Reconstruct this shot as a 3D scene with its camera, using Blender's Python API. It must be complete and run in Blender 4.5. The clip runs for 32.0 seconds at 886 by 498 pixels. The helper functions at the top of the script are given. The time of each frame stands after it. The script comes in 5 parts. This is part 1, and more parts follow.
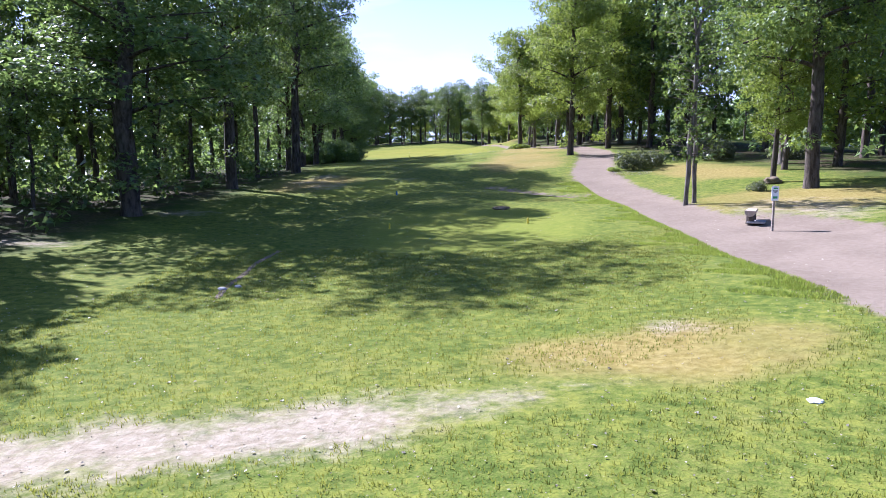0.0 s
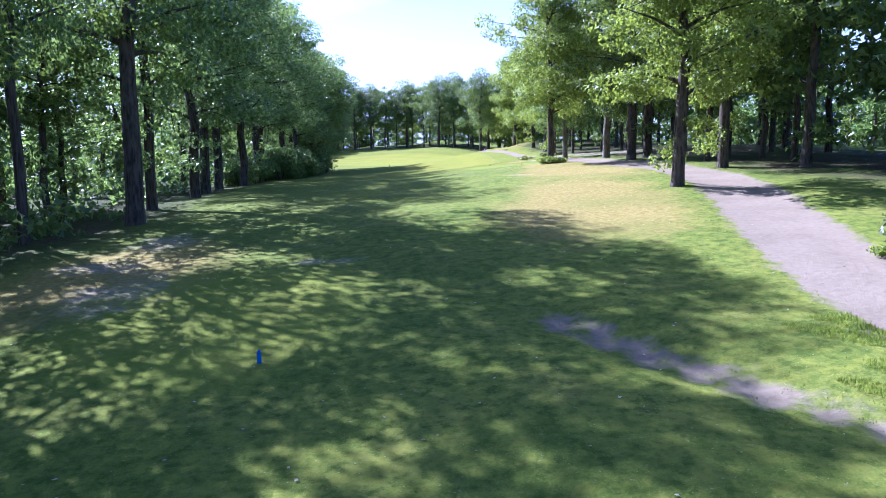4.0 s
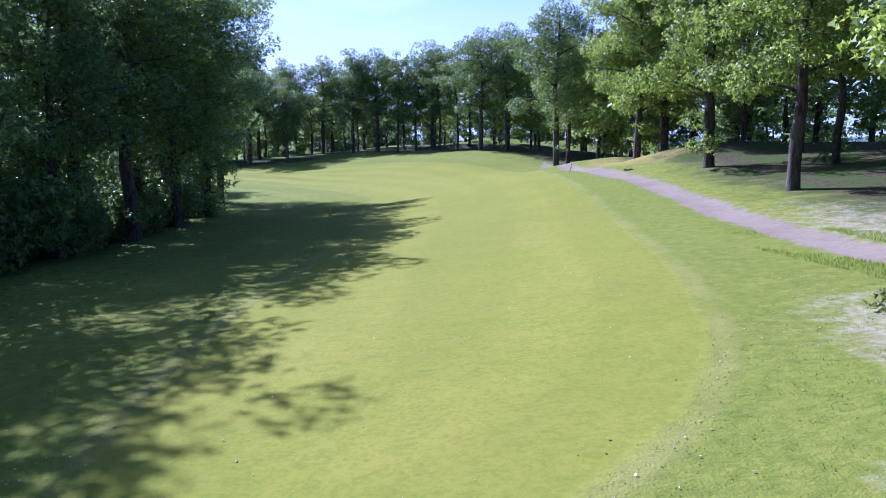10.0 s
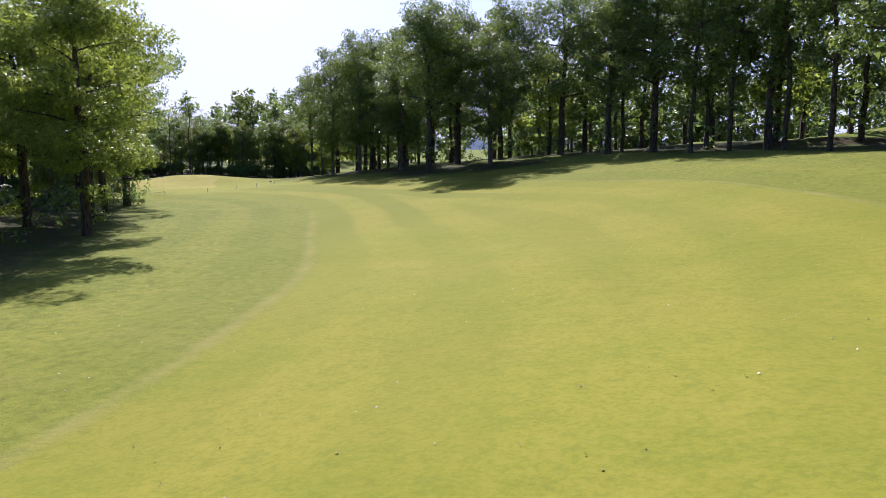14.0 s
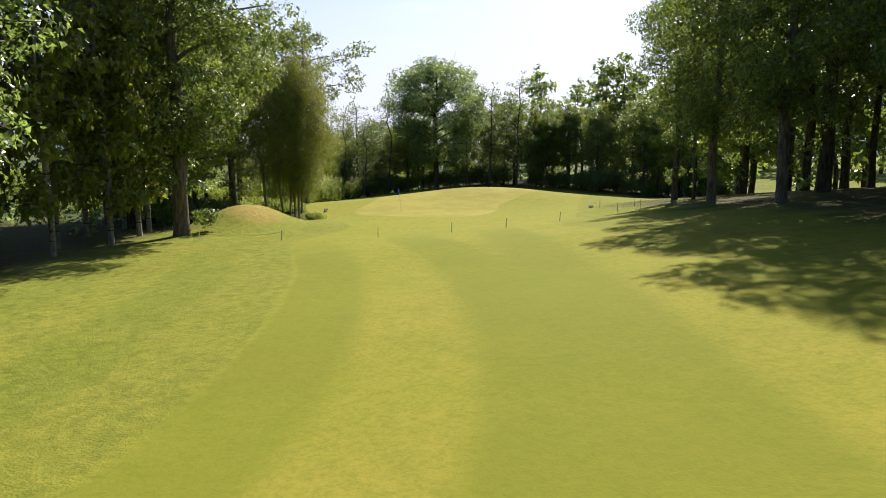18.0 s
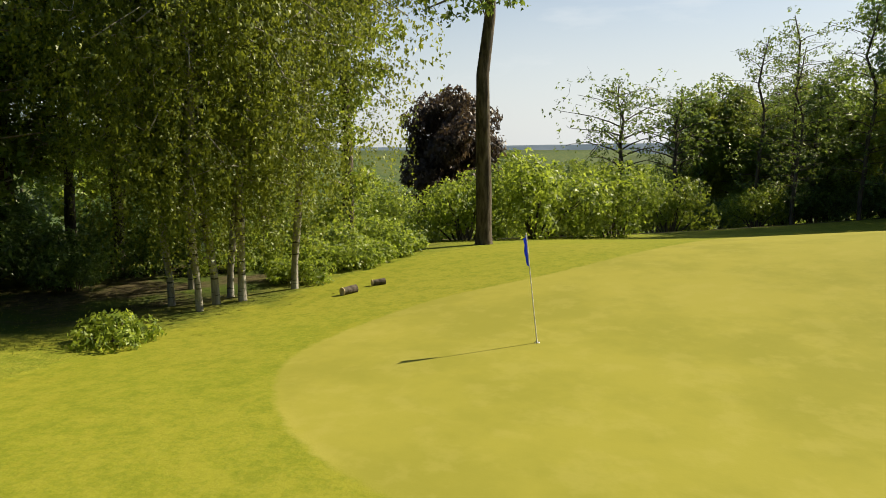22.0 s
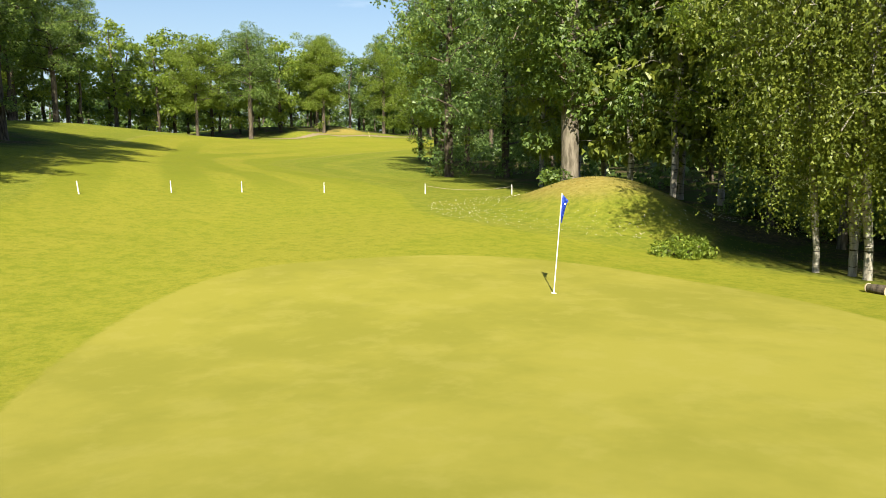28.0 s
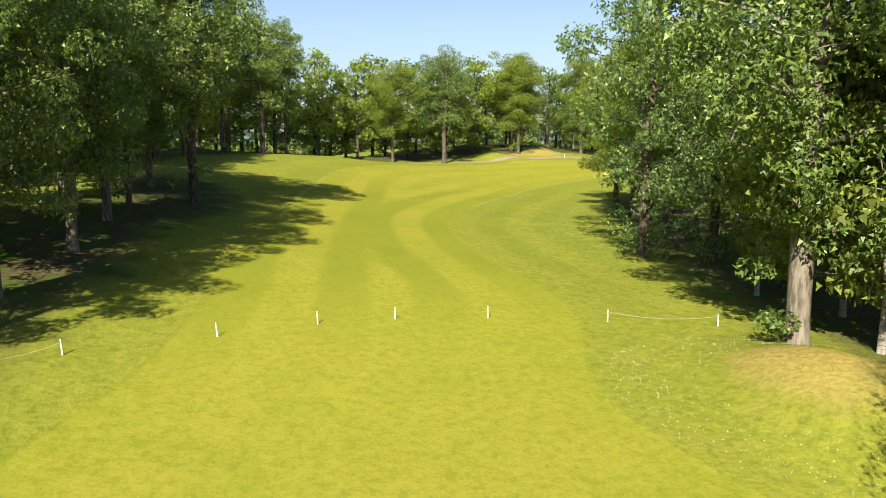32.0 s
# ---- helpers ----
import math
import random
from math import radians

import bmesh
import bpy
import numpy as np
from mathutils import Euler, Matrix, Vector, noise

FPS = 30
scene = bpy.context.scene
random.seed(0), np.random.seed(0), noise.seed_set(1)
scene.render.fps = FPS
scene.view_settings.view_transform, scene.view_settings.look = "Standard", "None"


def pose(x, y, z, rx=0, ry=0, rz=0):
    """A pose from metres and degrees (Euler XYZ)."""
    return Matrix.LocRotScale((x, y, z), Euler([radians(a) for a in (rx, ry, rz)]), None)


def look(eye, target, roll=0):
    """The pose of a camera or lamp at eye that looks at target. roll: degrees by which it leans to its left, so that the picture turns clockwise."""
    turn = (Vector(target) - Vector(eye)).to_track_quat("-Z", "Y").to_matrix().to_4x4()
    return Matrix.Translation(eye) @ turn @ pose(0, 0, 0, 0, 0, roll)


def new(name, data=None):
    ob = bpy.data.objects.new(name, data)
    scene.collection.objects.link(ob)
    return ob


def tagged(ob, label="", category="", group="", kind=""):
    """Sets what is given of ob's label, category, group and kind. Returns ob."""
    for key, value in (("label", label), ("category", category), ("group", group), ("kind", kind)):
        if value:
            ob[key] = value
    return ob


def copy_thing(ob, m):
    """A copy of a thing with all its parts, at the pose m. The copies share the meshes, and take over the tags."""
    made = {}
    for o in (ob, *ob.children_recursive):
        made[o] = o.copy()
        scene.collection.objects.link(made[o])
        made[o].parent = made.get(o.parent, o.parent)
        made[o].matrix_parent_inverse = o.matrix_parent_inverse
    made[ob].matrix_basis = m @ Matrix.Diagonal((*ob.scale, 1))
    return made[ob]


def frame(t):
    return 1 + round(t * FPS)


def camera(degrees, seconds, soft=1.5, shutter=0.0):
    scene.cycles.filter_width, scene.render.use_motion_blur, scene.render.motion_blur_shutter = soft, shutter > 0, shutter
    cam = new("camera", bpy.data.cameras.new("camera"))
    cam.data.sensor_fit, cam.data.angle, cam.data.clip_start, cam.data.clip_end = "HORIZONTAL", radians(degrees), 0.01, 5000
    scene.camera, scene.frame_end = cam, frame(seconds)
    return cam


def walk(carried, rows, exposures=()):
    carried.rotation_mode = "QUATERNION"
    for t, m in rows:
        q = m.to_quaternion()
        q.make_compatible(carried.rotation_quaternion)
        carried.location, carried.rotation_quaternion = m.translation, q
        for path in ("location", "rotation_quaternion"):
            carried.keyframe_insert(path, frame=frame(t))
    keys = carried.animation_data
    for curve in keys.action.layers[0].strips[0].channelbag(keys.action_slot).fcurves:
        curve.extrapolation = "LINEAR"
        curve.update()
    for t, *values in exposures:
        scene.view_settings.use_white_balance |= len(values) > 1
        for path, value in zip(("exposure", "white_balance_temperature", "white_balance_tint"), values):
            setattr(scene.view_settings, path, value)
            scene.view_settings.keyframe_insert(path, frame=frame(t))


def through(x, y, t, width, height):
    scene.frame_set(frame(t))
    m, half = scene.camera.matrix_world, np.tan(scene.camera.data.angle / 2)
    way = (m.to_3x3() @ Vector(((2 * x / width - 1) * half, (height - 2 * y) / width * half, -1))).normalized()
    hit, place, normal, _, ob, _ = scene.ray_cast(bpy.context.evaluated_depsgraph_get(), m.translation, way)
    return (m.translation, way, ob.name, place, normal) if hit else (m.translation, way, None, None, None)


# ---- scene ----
cam = camera(62.98, 32.0, 0.9)
# seconds, place, yaw, pitch, roll of the drone's camera
ROWS = [
    (0.0, 0.00, 0.00, 5.00, -0.57, -7.68, -0.15),
    (0.5, 0.12, 3.65, 5.15, -0.62, -7.72, -0.16),
    (1.0, 0.25, 7.66, 5.30, -0.64, -7.68, -0.18),
    (1.5, 0.39, 11.88, 5.46, -0.59, -7.65, -0.15),
    (2.0, 0.38, 16.49, 5.75, -0.68, -7.77, -0.08),
    (2.5, 0.31, 21.61, 5.95, -0.90, -7.80, -0.02),
    (3.0, 0.44, 27.62, 6.17, -1.02, -7.78, 0.03),
    (3.5, 0.47, 33.88, 6.43, -1.31, -7.79, 0.10),
    (4.0, 1.00, 40.77, 6.61, -1.19, -7.68, 0.21),
    (4.5, 1.13, 48.37, 6.90, -1.56, -7.45, 0.40),
    (6.5, 3.21, 78.92, 7.79, -0.71, -7.54, -0.07),
    (7.0, 3.67, 86.25, 8.09, -0.28, -7.62, -0.08),
    (7.5, 4.02, 93.69, 8.29, 0.13, -7.69, -0.02),
    (8.0, 4.31, 101.09, 8.52, 0.57, -7.78, -0.04),
    (8.5, 4.57, 108.11, 8.74, 1.04, -7.88, -0.03),
    (9.0, 4.81, 115.32, 8.97, 1.60, -7.95, 0.05),
    (9.5, 5.06, 122.31, 9.14, 2.13, -8.09, 0.15),
    (10.0, 5.71, 131.10, 8.99, 3.56, -8.22, 0.19),
    (10.5, 6.11, 140.43, 8.72, 5.26, -8.27, 0.17),
    (11.0, 6.40, 150.09, 8.47, 7.40, -8.22, 0.12),
    (11.5, 6.60, 160.16, 8.31, 10.48, -8.18, 0.10),
    (12.0, 7.03, 170.26, 8.21, 13.85, -8.14, 0.06),
    (12.5, 6.91, 179.85, 8.24, 17.67, -8.16, 0.01),
    (13.0, 5.72, 188.67, 8.29, 21.70, -8.17, 0.01),
    (13.5, 4.76, 197.42, 8.28, 25.93, -8.19, -0.06),
    (14.0, 2.75, 206.28, 8.35, 30.50, -8.24, -0.04),
    (14.5, 0.64, 214.64, 8.42, 35.17, -8.29, 0.07),
    (15.0, -2.25, 222.81, 8.47, 40.14, -8.29, 0.12),
    (15.5, -6.78, 230.25, 8.47, 44.76, -8.15, 0.03),
    (17.5, -29.92, 256.43, 6.82, 60.79, -7.86, 0.10),
    (18.0, -37.37, 261.99, 6.86, 64.18, -7.88, 0.03),
    (18.5, -44.76, 267.15, 6.79, 66.95, -7.92, 0.10),
    (19.0, -52.95, 272.30, 6.72, 69.90, -8.00, 0.24),
    (19.5, -60.65, 276.63, 6.78, 72.87, -8.07, 0.09),
    (20.0, -68.87, 280.62, 6.63, 76.96, -7.92, -0.05),
    (20.5, -75.35, 283.81, 6.34, 81.58, -7.74, -0.01),
    (21.0, -80.42, 286.46, 5.78, 89.44, -7.72, 0.08),
    (21.5, -83.93, 288.53, 5.19, 97.73, -7.77, 0.15),
    (22.0, -86.85, 290.23, 4.78, 106.56, -7.81, 0.15),
    (22.5, -89.30, 291.91, 4.56, 114.66, -7.95, 0.17),
    (23.0, -91.18, 293.68, 4.47, 123.69, -8.18, 0.16),
    (23.5, -93.00, 295.06, 4.18, 134.53, -8.05, 0.16),
    (24.0, -94.72, 296.40, 4.03, 145.98, -8.09, 0.07),
    (24.5, -96.26, 297.52, 3.98, 156.94, -8.22, 0.04),
    (25.0, -97.72, 298.58, 3.94, 167.66, -8.26, 0.10),
    (25.5, -99.12, 299.61, 4.01, 177.48, -8.51, 0.14),
    (26.0, -100.74, 300.12, 4.03, 187.18, -8.64, 0.21),
    (26.5, -102.57, 300.75, 4.16, 196.68, -8.78, 0.21),
    (28.5, -110.94, 300.26, 4.19, 231.37, -7.89, 0.27),
    (29.0, -111.86, 300.03, 4.22, 236.07, -7.94, 0.26),
    (29.5, -112.01, 299.97, 4.36, 238.44, -8.07, 0.17),
    (30.0, -111.83, 299.79, 4.80, 239.09, -8.17, 0.11),
    (30.5, -110.87, 299.15, 6.09, 239.71, -8.24, 0.01),
    (31.0, -109.42, 298.21, 7.55, 239.99, -8.33, -0.07),
    (31.5, -107.35, 296.93, 8.77, 240.00, -8.40, -0.16),
    (32.0, -104.87, 295.39, 9.99, 240.09, -8.53, -0.29),
]
EXPOSURES = [(0.0, 1.68, 4800, 34), (2.0, 1.95, 4500, 32), (4.0, 2.00, 4400, 35), (8.0, 1.64, 4750, 42), (10.0, 1.38, 4350, 40), (11.0, 1.4, 4400, 42), (13.0, 1.32, 4950, 38), (15.0, 1.00, 5600, 28), (17.5, 1.18, 6000, 21), (19.0, 1.12, 6200, 16), (21.5, 1.0, 6900, 8), (23.0, 1.12, 7000, 4), (24.0, 1.30, 6900, 2), (26.5, 1.45, 6700, 2), (28.5, 1.40, 6500, 7), (32.0, 1.50, 6500, 10)]
walk(cam, [(t, pose(x, y, z, 90 + pitch, roll, yaw)) for t, x, y, z, yaw, pitch, roll in ROWS], EXPOSURES)

# ---- light ----
SUN_EL, SUN_AZ = radians(38.0), radians(-45.0)      # azimuth clockwise from +y
world = bpy.data.worlds.new("sky")
scene.world = world
world.use_nodes = True
wn, wl = world.node_tree.nodes, world.node_tree.links
wn.clear()
sky = wn.new("ShaderNodeTexSky")
sky.sky_type = 'NISHITA'
sky.sun_disc = False
sky.sun_elevation, sky.sun_rotation = SUN_EL, SUN_AZ
sky.air_density, sky.dust_density, sky.ozone_density = 1.1, 1.7, 5.5
w_bg, w_out = wn.new("ShaderNodeBackground"), wn.new("ShaderNodeOutputWorld")
w_bg.inputs["Strength"].default_value = 0.056
w_co, w_map, w_noise = wn.new("ShaderNodeTexCoord"), wn.new("ShaderNodeMapping"), wn.new("ShaderNodeTexNoise")
w_map.inputs["Scale"].default_value = (1.0, 1.0, 4.5)
w_noise.inputs["Scale"].default_value, w_noise.inputs["Detail"].default_value, w_noise.inputs["Roughness"].default_value = 3.2, 7, 0.55
w_rng, w_mix = wn.new("ShaderNodeMapRange"), wn.new("ShaderNodeMix")
w_rng.inputs["From Min"].default_value, w_rng.inputs["From Max"].default_value, w_rng.inputs["To Max"].default_value = 0.58, 0.76, 0.45
w_mix.data_type = 'RGBA'
w_mix.inputs[7].default_value = (9.0, 9.3, 9.8, 1)
wl.new(w_co.outputs["Generated"], w_map.inputs["Vector"])
wl.new(w_map.outputs[0], w_noise.inputs["Vector"])
wl.new(w_noise.outputs["Fac"], w_rng.inputs["Value"])
wl.new(w_rng.outputs[0], w_mix.inputs[0])
wl.new(sky.outputs[0], w_mix.inputs[6])
w_sep, w_low, w_haze = wn.new("ShaderNodeSeparateXYZ"), wn.new("ShaderNodeMapRange"), wn.new("ShaderNodeMix")
w_low.interpolation_type = 'SMOOTHSTEP'
w_low.inputs["From Min"].default_value, w_low.inputs["From Max"].default_value, w_low.inputs["To Min"].default_value, w_low.inputs["To Max"].default_value = -0.02, 0.36, 0.9, 0.0
w_haze.data_type = 'RGBA'
w_haze.inputs[7].default_value = (7.4, 7.8, 8.4, 1)
wl.new(w_co.outputs["Generated"], w_sep.inputs[0])
wl.new(w_sep.outputs[2], w_low.inputs["Value"])
# the haze glows on the sun's side
w_dot, w_side, w_mul = wn.new("ShaderNodeVectorMath"), wn.new("ShaderNodeMapRange"), wn.new("ShaderNodeMath")
w_dot.operation, w_mul.operation = 'DOT_PRODUCT', 'MULTIPLY'
w_dot.inputs[1].default_value = (math.sin(SUN_AZ) * math.cos(SUN_EL), math.cos(SUN_AZ) * math.cos(SUN_EL), math.sin(SUN_EL))
w_side.inputs["From Min"].default_value, w_side.inputs["From Max"].default_value, w_side.inputs["To Min"].default_value, w_side.inputs["To Max"].default_value = -0.2, 0.55, 0.35, 1.0
wl.new(w_co.outputs["Generated"], w_dot.inputs[0])
wl.new(w_dot.outputs["Value"], w_side.inputs["Value"])
wl.new(w_low.outputs[0], w_mul.inputs[0])
wl.new(w_side.outputs[0], w_mul.inputs[1])
wl.new(w_mul.outputs[0], w_haze.inputs[0])
wl.new(w_mix.outputs[2], w_haze.inputs[6])
wl.new(w_haze.outputs[2], w_bg.inputs["Color"])
wl.new(w_bg.outputs[0], w_out.inputs["Surface"])

sun_data = bpy.data.lights.new("sun", 'SUN')
sun_data.energy, sun_data.angle, sun_data.color = 4.9, radians(0.55), (1.0, 0.90, 0.72)
sun = new("sun", sun_data)
to_sun = Vector((math.sin(SUN_AZ) * math.cos(SUN_EL), math.cos(SUN_AZ) * math.cos(SUN_EL), math.sin(SUN_EL)))
sun.matrix_world = look(to_sun * 400, (0, 0, 0))


# ---- node helpers ----
class Mat:
    """A node material with short calls for its nodes."""

    def __init__(self, name, rough=0.9, spec=0.2):
        self.m = bpy.data.materials.new(name)
        self.m.use_nodes = True
        self.t = self.m.node_tree
        self.bsdf = self.t.nodes["Principled BSDF"]
        self.out = self.t.nodes["Material Output"]
        self.bsdf.inputs["Roughness"].default_value = rough
        self.bsdf.inputs["Specular IOR Level"].default_value = spec

    def put(self, socket, value):
        if isinstance(value, bpy.types.NodeSocket):
            self.t.links.new(value, socket)
        elif isinstance(value, (tuple, list)) and len(value) == 3 and socket.type == 'RGBA':
            socket.default_value = (*value, 1)
        else:
            socket.default_value = value

    def attr(self, name):
        n = self.t.nodes.new("ShaderNodeAttribute")
        n.attribute_name = name
        return n.outputs["Fac"]

    def pos(self):
        return self.t.nodes.new("ShaderNodeNewGeometry").outputs["Position"]

    def objco(self):
        return self.t.nodes.new("ShaderNodeTexCoord").outputs["Object"]

    def noise(self, scale, detail=3, co=None, rough=0.55, stretch=None):
        n = self.t.nodes.new("ShaderNodeTexNoise")
        n.inputs["Scale"].default_value, n.inputs["Detail"].default_value, n.inputs["Roughness"].default_value = scale, detail, rough
        co = co or self.pos()
        if stretch:
            mp = self.t.nodes.new("ShaderNodeMapping")
            mp.inputs["Scale"].default_value = stretch
            self.t.links.new(co, mp.inputs["Vector"])
            co = mp.outputs[0]
        self.t.links.new(co, n.inputs["Vector"])
        return n.outputs["Fac"]

    def math(self, op, a, b=0.0, c=0.0):
        n = self.t.nodes.new("ShaderNodeMath")
        n.operation = op
        for s, v in zip(n.inputs, (a, b, c)):
            self.put(s, v)
        return n.outputs[0]

    def step(self, v, lo, hi):
        n = self.t.nodes.new("ShaderNodeMapRange")
        n.interpolation_type = 'SMOOTHSTEP'
        self.put(n.inputs["Value"], v)
        n.inputs["From Min"].default_value, n.inputs["From Max"].default_value = lo, hi
        return n.outputs["Result"]

    def mix(self, f, a, b):
        n = self.t.nodes.new("ShaderNodeMix")
        n.data_type = 'RGBA'
        self.put(n.inputs[0], f)
        self.put(n.inputs[6], a)
        self.put(n.inputs[7], b)
        return n.outputs[2]

    def base(self, colour):
        self.put(self.bsdf.inputs["Base Color"], colour)
        return self

    def bump(self, height, strength=0.5, dist=0.05):
        n = self.t.nodes.new("ShaderNodeBump")
        n.inputs["Strength"].default_value, n.inputs["Distance"].default_value = strength, dist
        self.put(n.inputs["Height"], height)
        self.t.links.new(n.outputs[0], self.bsdf.inputs["Normal"])
        return self


# ---- ground form ----
# stations along the hole: x, y and the rise of the land to the right, in the middle and to the left
STATIONS = [
    (0, -35, -1.11, -0.50, -0.42),
    (1, 5, 0.25, -0.65, -1.44),
    (2, 45, 1.97, -2.91, 0.12),
    (4, 85, 0.49, 1.83, -1.34),
    (6, 125, 3.29, -0.38, -0.32),
    (7, 165, 2.15, 0.13, 0.07),
    (5, 200, 5.80, -0.19, -1.51),
    (-15, 240, 5.09, -1.97, 1.36),
    (-45, 268, 4.08, -1.42, 0.14),
    (-78, 288, 1.74, 0.09, -1.77),
    (-110, 296, -3.04, 0.91, 0.19),
    (-145, 300, 0.13, -1.03, -4.40),
]
SPREAD = 27.0
# gentle rises and hollows of the green and its surrounds: x, y, height
SWALES = [
    (-93, 285, 0.33),
    (-93, 295, -0.69),
    (-102, 280, -1.05),
    (-102, 289, 0.23),
    (-102, 299, -0.82),
    (-111, 284, 0.46),
    (-112, 293, -0.14),
    (-112, 303, 1.60),
    (-121, 297, -0.20),
    (-84, 290, -0.85),
    (-85, 278, -0.33),
    (-76, 285, -0.25),
]
MOUNDS = [  # x, y, height, half-length, half-width, heading in degrees
    (-91.7, 272.1, 1.7, 5.4, 3.1, -28),
    (17, 212, 0.7, 6, 3.5, 20), (25, 198, 0.9, 7, 4, 0), (-1, 290, 0.9, 9, 3, 10), (12, 274, 0.8, 8, 3, -10),
    (24, 236, 1.0, 6, 4, 30), (8, 303, 1.2, 9, 5, 20), (27, 294, 1.2, 10, 5, -20), (44, 278, 1.0, 8, 6, 0), (22, 302, 3.2, 45, 14, -18), (35, 238, -2.0, 24, 30, 0), (24, 230, -1.0, 17, 20, 0), (-16, 322, 1.6, 10, 6, 15), (-40, 330, 1.4, 9, 6, 0),
]


def swell_centres():
    pts = np.array([s[:2] for s in STATIONS], float)
    out, rise = [], []
    for i, s in enumerate(STATIONS):
        t = pts[min(i + 1, len(pts) - 1)] - pts[max(i - 1, 0)]
        t = t / np.linalg.norm(t)
        n = np.array([-t[1], t[0]])
        for k, off in enumerate((-36, 0, 36)):
            out.append(pts[i] + n * off)
            rise.append(s[2 + k])
    return np.array(out), np.array(rise)


SW_C, SW_H = swell_centres()


def ground_z(x, y):
    x, y = np.asarray(x, float), np.asarray(y, float)
    z = np.full(x.shape, 3.0)
    for (cx, cy), hh in zip(SW_C, SW_H):
        z = z + hh * np.exp(-((x - cx) ** 2 + (y - cy) ** 2) / (2 * SPREAD ** 2))
    for cx, cy, hh in SWALES:
        z = z + hh * np.exp(-((x - cx) ** 2 + (y - cy) ** 2) / (2 * 8.0 ** 2))
    for cx, cy, hh, a, b, deg in MOUNDS:
        c, s = math.cos(radians(deg)), math.sin(radians(deg))
        u, v = (x - cx) * c + (y - cy) * s, -(x - cx) * s + (y - cy) * c
        z = z + hh * np.exp(-((u / a) ** 2 + (v / b) ** 2) ** 1.2)
    # the land falls away to a plain beyond the green
    d = np.clip((-(x + 127) * 0.95 - (y - 285) * 0.30) / 90, 0, 1) * np.clip((y - 170) / 60, 0, 1)
    z = z - 15 * d * d * (3 - 2 * d)
    # slow unevenness
    z = z + np.where(x > -70, 1.0, 0.15) * (0.07 * np.sin(x * 0.31 + 1.1) * np.sin(y * 0.27) + 0.04 * np.sin(x * 0.83 + y * 0.55))
    return z


def gz(x, y):
    return float(ground_z(x, y))


def seg_dist(x, y, pts):
    """Distance to a polyline."""
    best = np.full(np.shape(x), 1e9)
    for (ax, ay), (bx, by) in zip(pts[:-1], pts[1:]):
        dx, dy = bx - ax, by - ay
        t = np.clip(((x - ax) * dx + (y - ay) * dy) / (dx * dx + dy * dy), 0, 1)
        best = np.minimum(best, np.hypot(x - ax - t * dx, y - ay - t * dy))
    return best


def inside(x, y, poly):
    x, y = np.asarray(x, float), np.asarray(y, float)
    r = np.zeros(x.shape, bool)
    for (ax, ay), (bx, by) in zip(poly, poly[1:] + poly[:1]):
        if ay != by:
            r ^= ((ay > y) != (by > y)) & (x < (bx - ax) * (y - ay) / (by - ay) + ax)
    return r


def area_dist(x, y, poly):
    """Signed distance to a closed outline, positive inside."""
    d = seg_dist(x, y, poly + poly[:1])
    return np.where(inside(x, y, poly), d, -d)


def smooth(poly, closed=True, n=6):
    """A Catmull-Rom curve through the points."""
    out, k = [], len(poly)
    for i in range(k if closed else k - 1):
        p = [poly[(i + j) % k] if closed else poly[min(max(i + j, 0), k - 1)] for j in (-1, 0, 1, 2)]
        for s in range(n):
            t = s / n
            out.append(tuple(0.5 * (2 * p[1][c] + (p[2][c] - p[0][c]) * t + (2 * p[0][c] - 5 * p[1][c] + 4 * p[2][c] - p[3][c]) * t * t
                                    + (3 * p[1][c] - p[0][c] - 3 * p[2][c] + p[3][c]) * t ** 3) for c in (0, 1)))
    return out if closed else out + [tuple(poly[-1])]


GREEN = smooth([(-93.3, 288.4), (-94.3, 286.5), (-96, 284.9), (-98.5, 283.8), (-101.3, 284.0), (-104.3, 285.0), (-107.8, 287.6), (-113, 290.6), (-120, 295), (-124, 301), (-121, 309), (-112, 311), (-104.5, 303.8), (-101, 299.3), (-97.6, 296.9), (-95.0, 294.6), (-93.2, 292.2), (-92.7, 290.2)])
FAIRWAY = smooth([(2, 137), (-2, 150), (-2.5, 180), (-4.6, 197), (-8, 211), (-16.5, 228), (-27, 241), (-36, 251.5), (-48, 262), (-62, 268), (-77, 272), (-88, 279), (-104, 280),
                  (-118, 285), (-129, 296), (-127, 312), (-112, 317), (-98, 307), (-86, 298), (-76, 291), (-53, 280.5), (-28, 267.5), (-9, 256), (3, 240), (9, 220), (12, 195), (12, 165), (10, 145)])
TEES = [smooth([(-3, 33), (6.5, 33), (7.5, 46), (-3, 47)]), smooth([(-9, 58), (-2.5, 57), (-2, 66), (-9, 67)]), smooth([(6, 116), (13, 116), (13, 127), (6, 128)])]
PATH = smooth([(12, -30), (12, 0), (12.3, 19), (12.8, 30), (13, 41), (13, 52), (13.4, 61), (15, 69), (17, 77), (18.5, 86), (18.2, 96), (17.2, 104), (16.8, 113), (16.5, 122), (18, 135),
               (18.8, 146), (17.2, 158), (17, 175), (16.5, 188), (14.3, 203), (13.8, 218), (13.9, 232), (14.0, 244), (11.5, 256)], False)
TRAIL = smooth([(-30, 7), (-14, 9), (-6, 10.2), (-2, 11.3), (2, 12.4), (8, 15.5), (9.2, 22), (11, 26)], False)
GULLY = smooth([(4.4, 60), (6, 57), (7.6, 54.5), (9.5, 51.8), (11.2, 49.6), (12.6, 48.0)], False)
SPUR = smooth([(16, 122), (14.5, 128), (13.2, 135), (11.2, 139.5)], False)
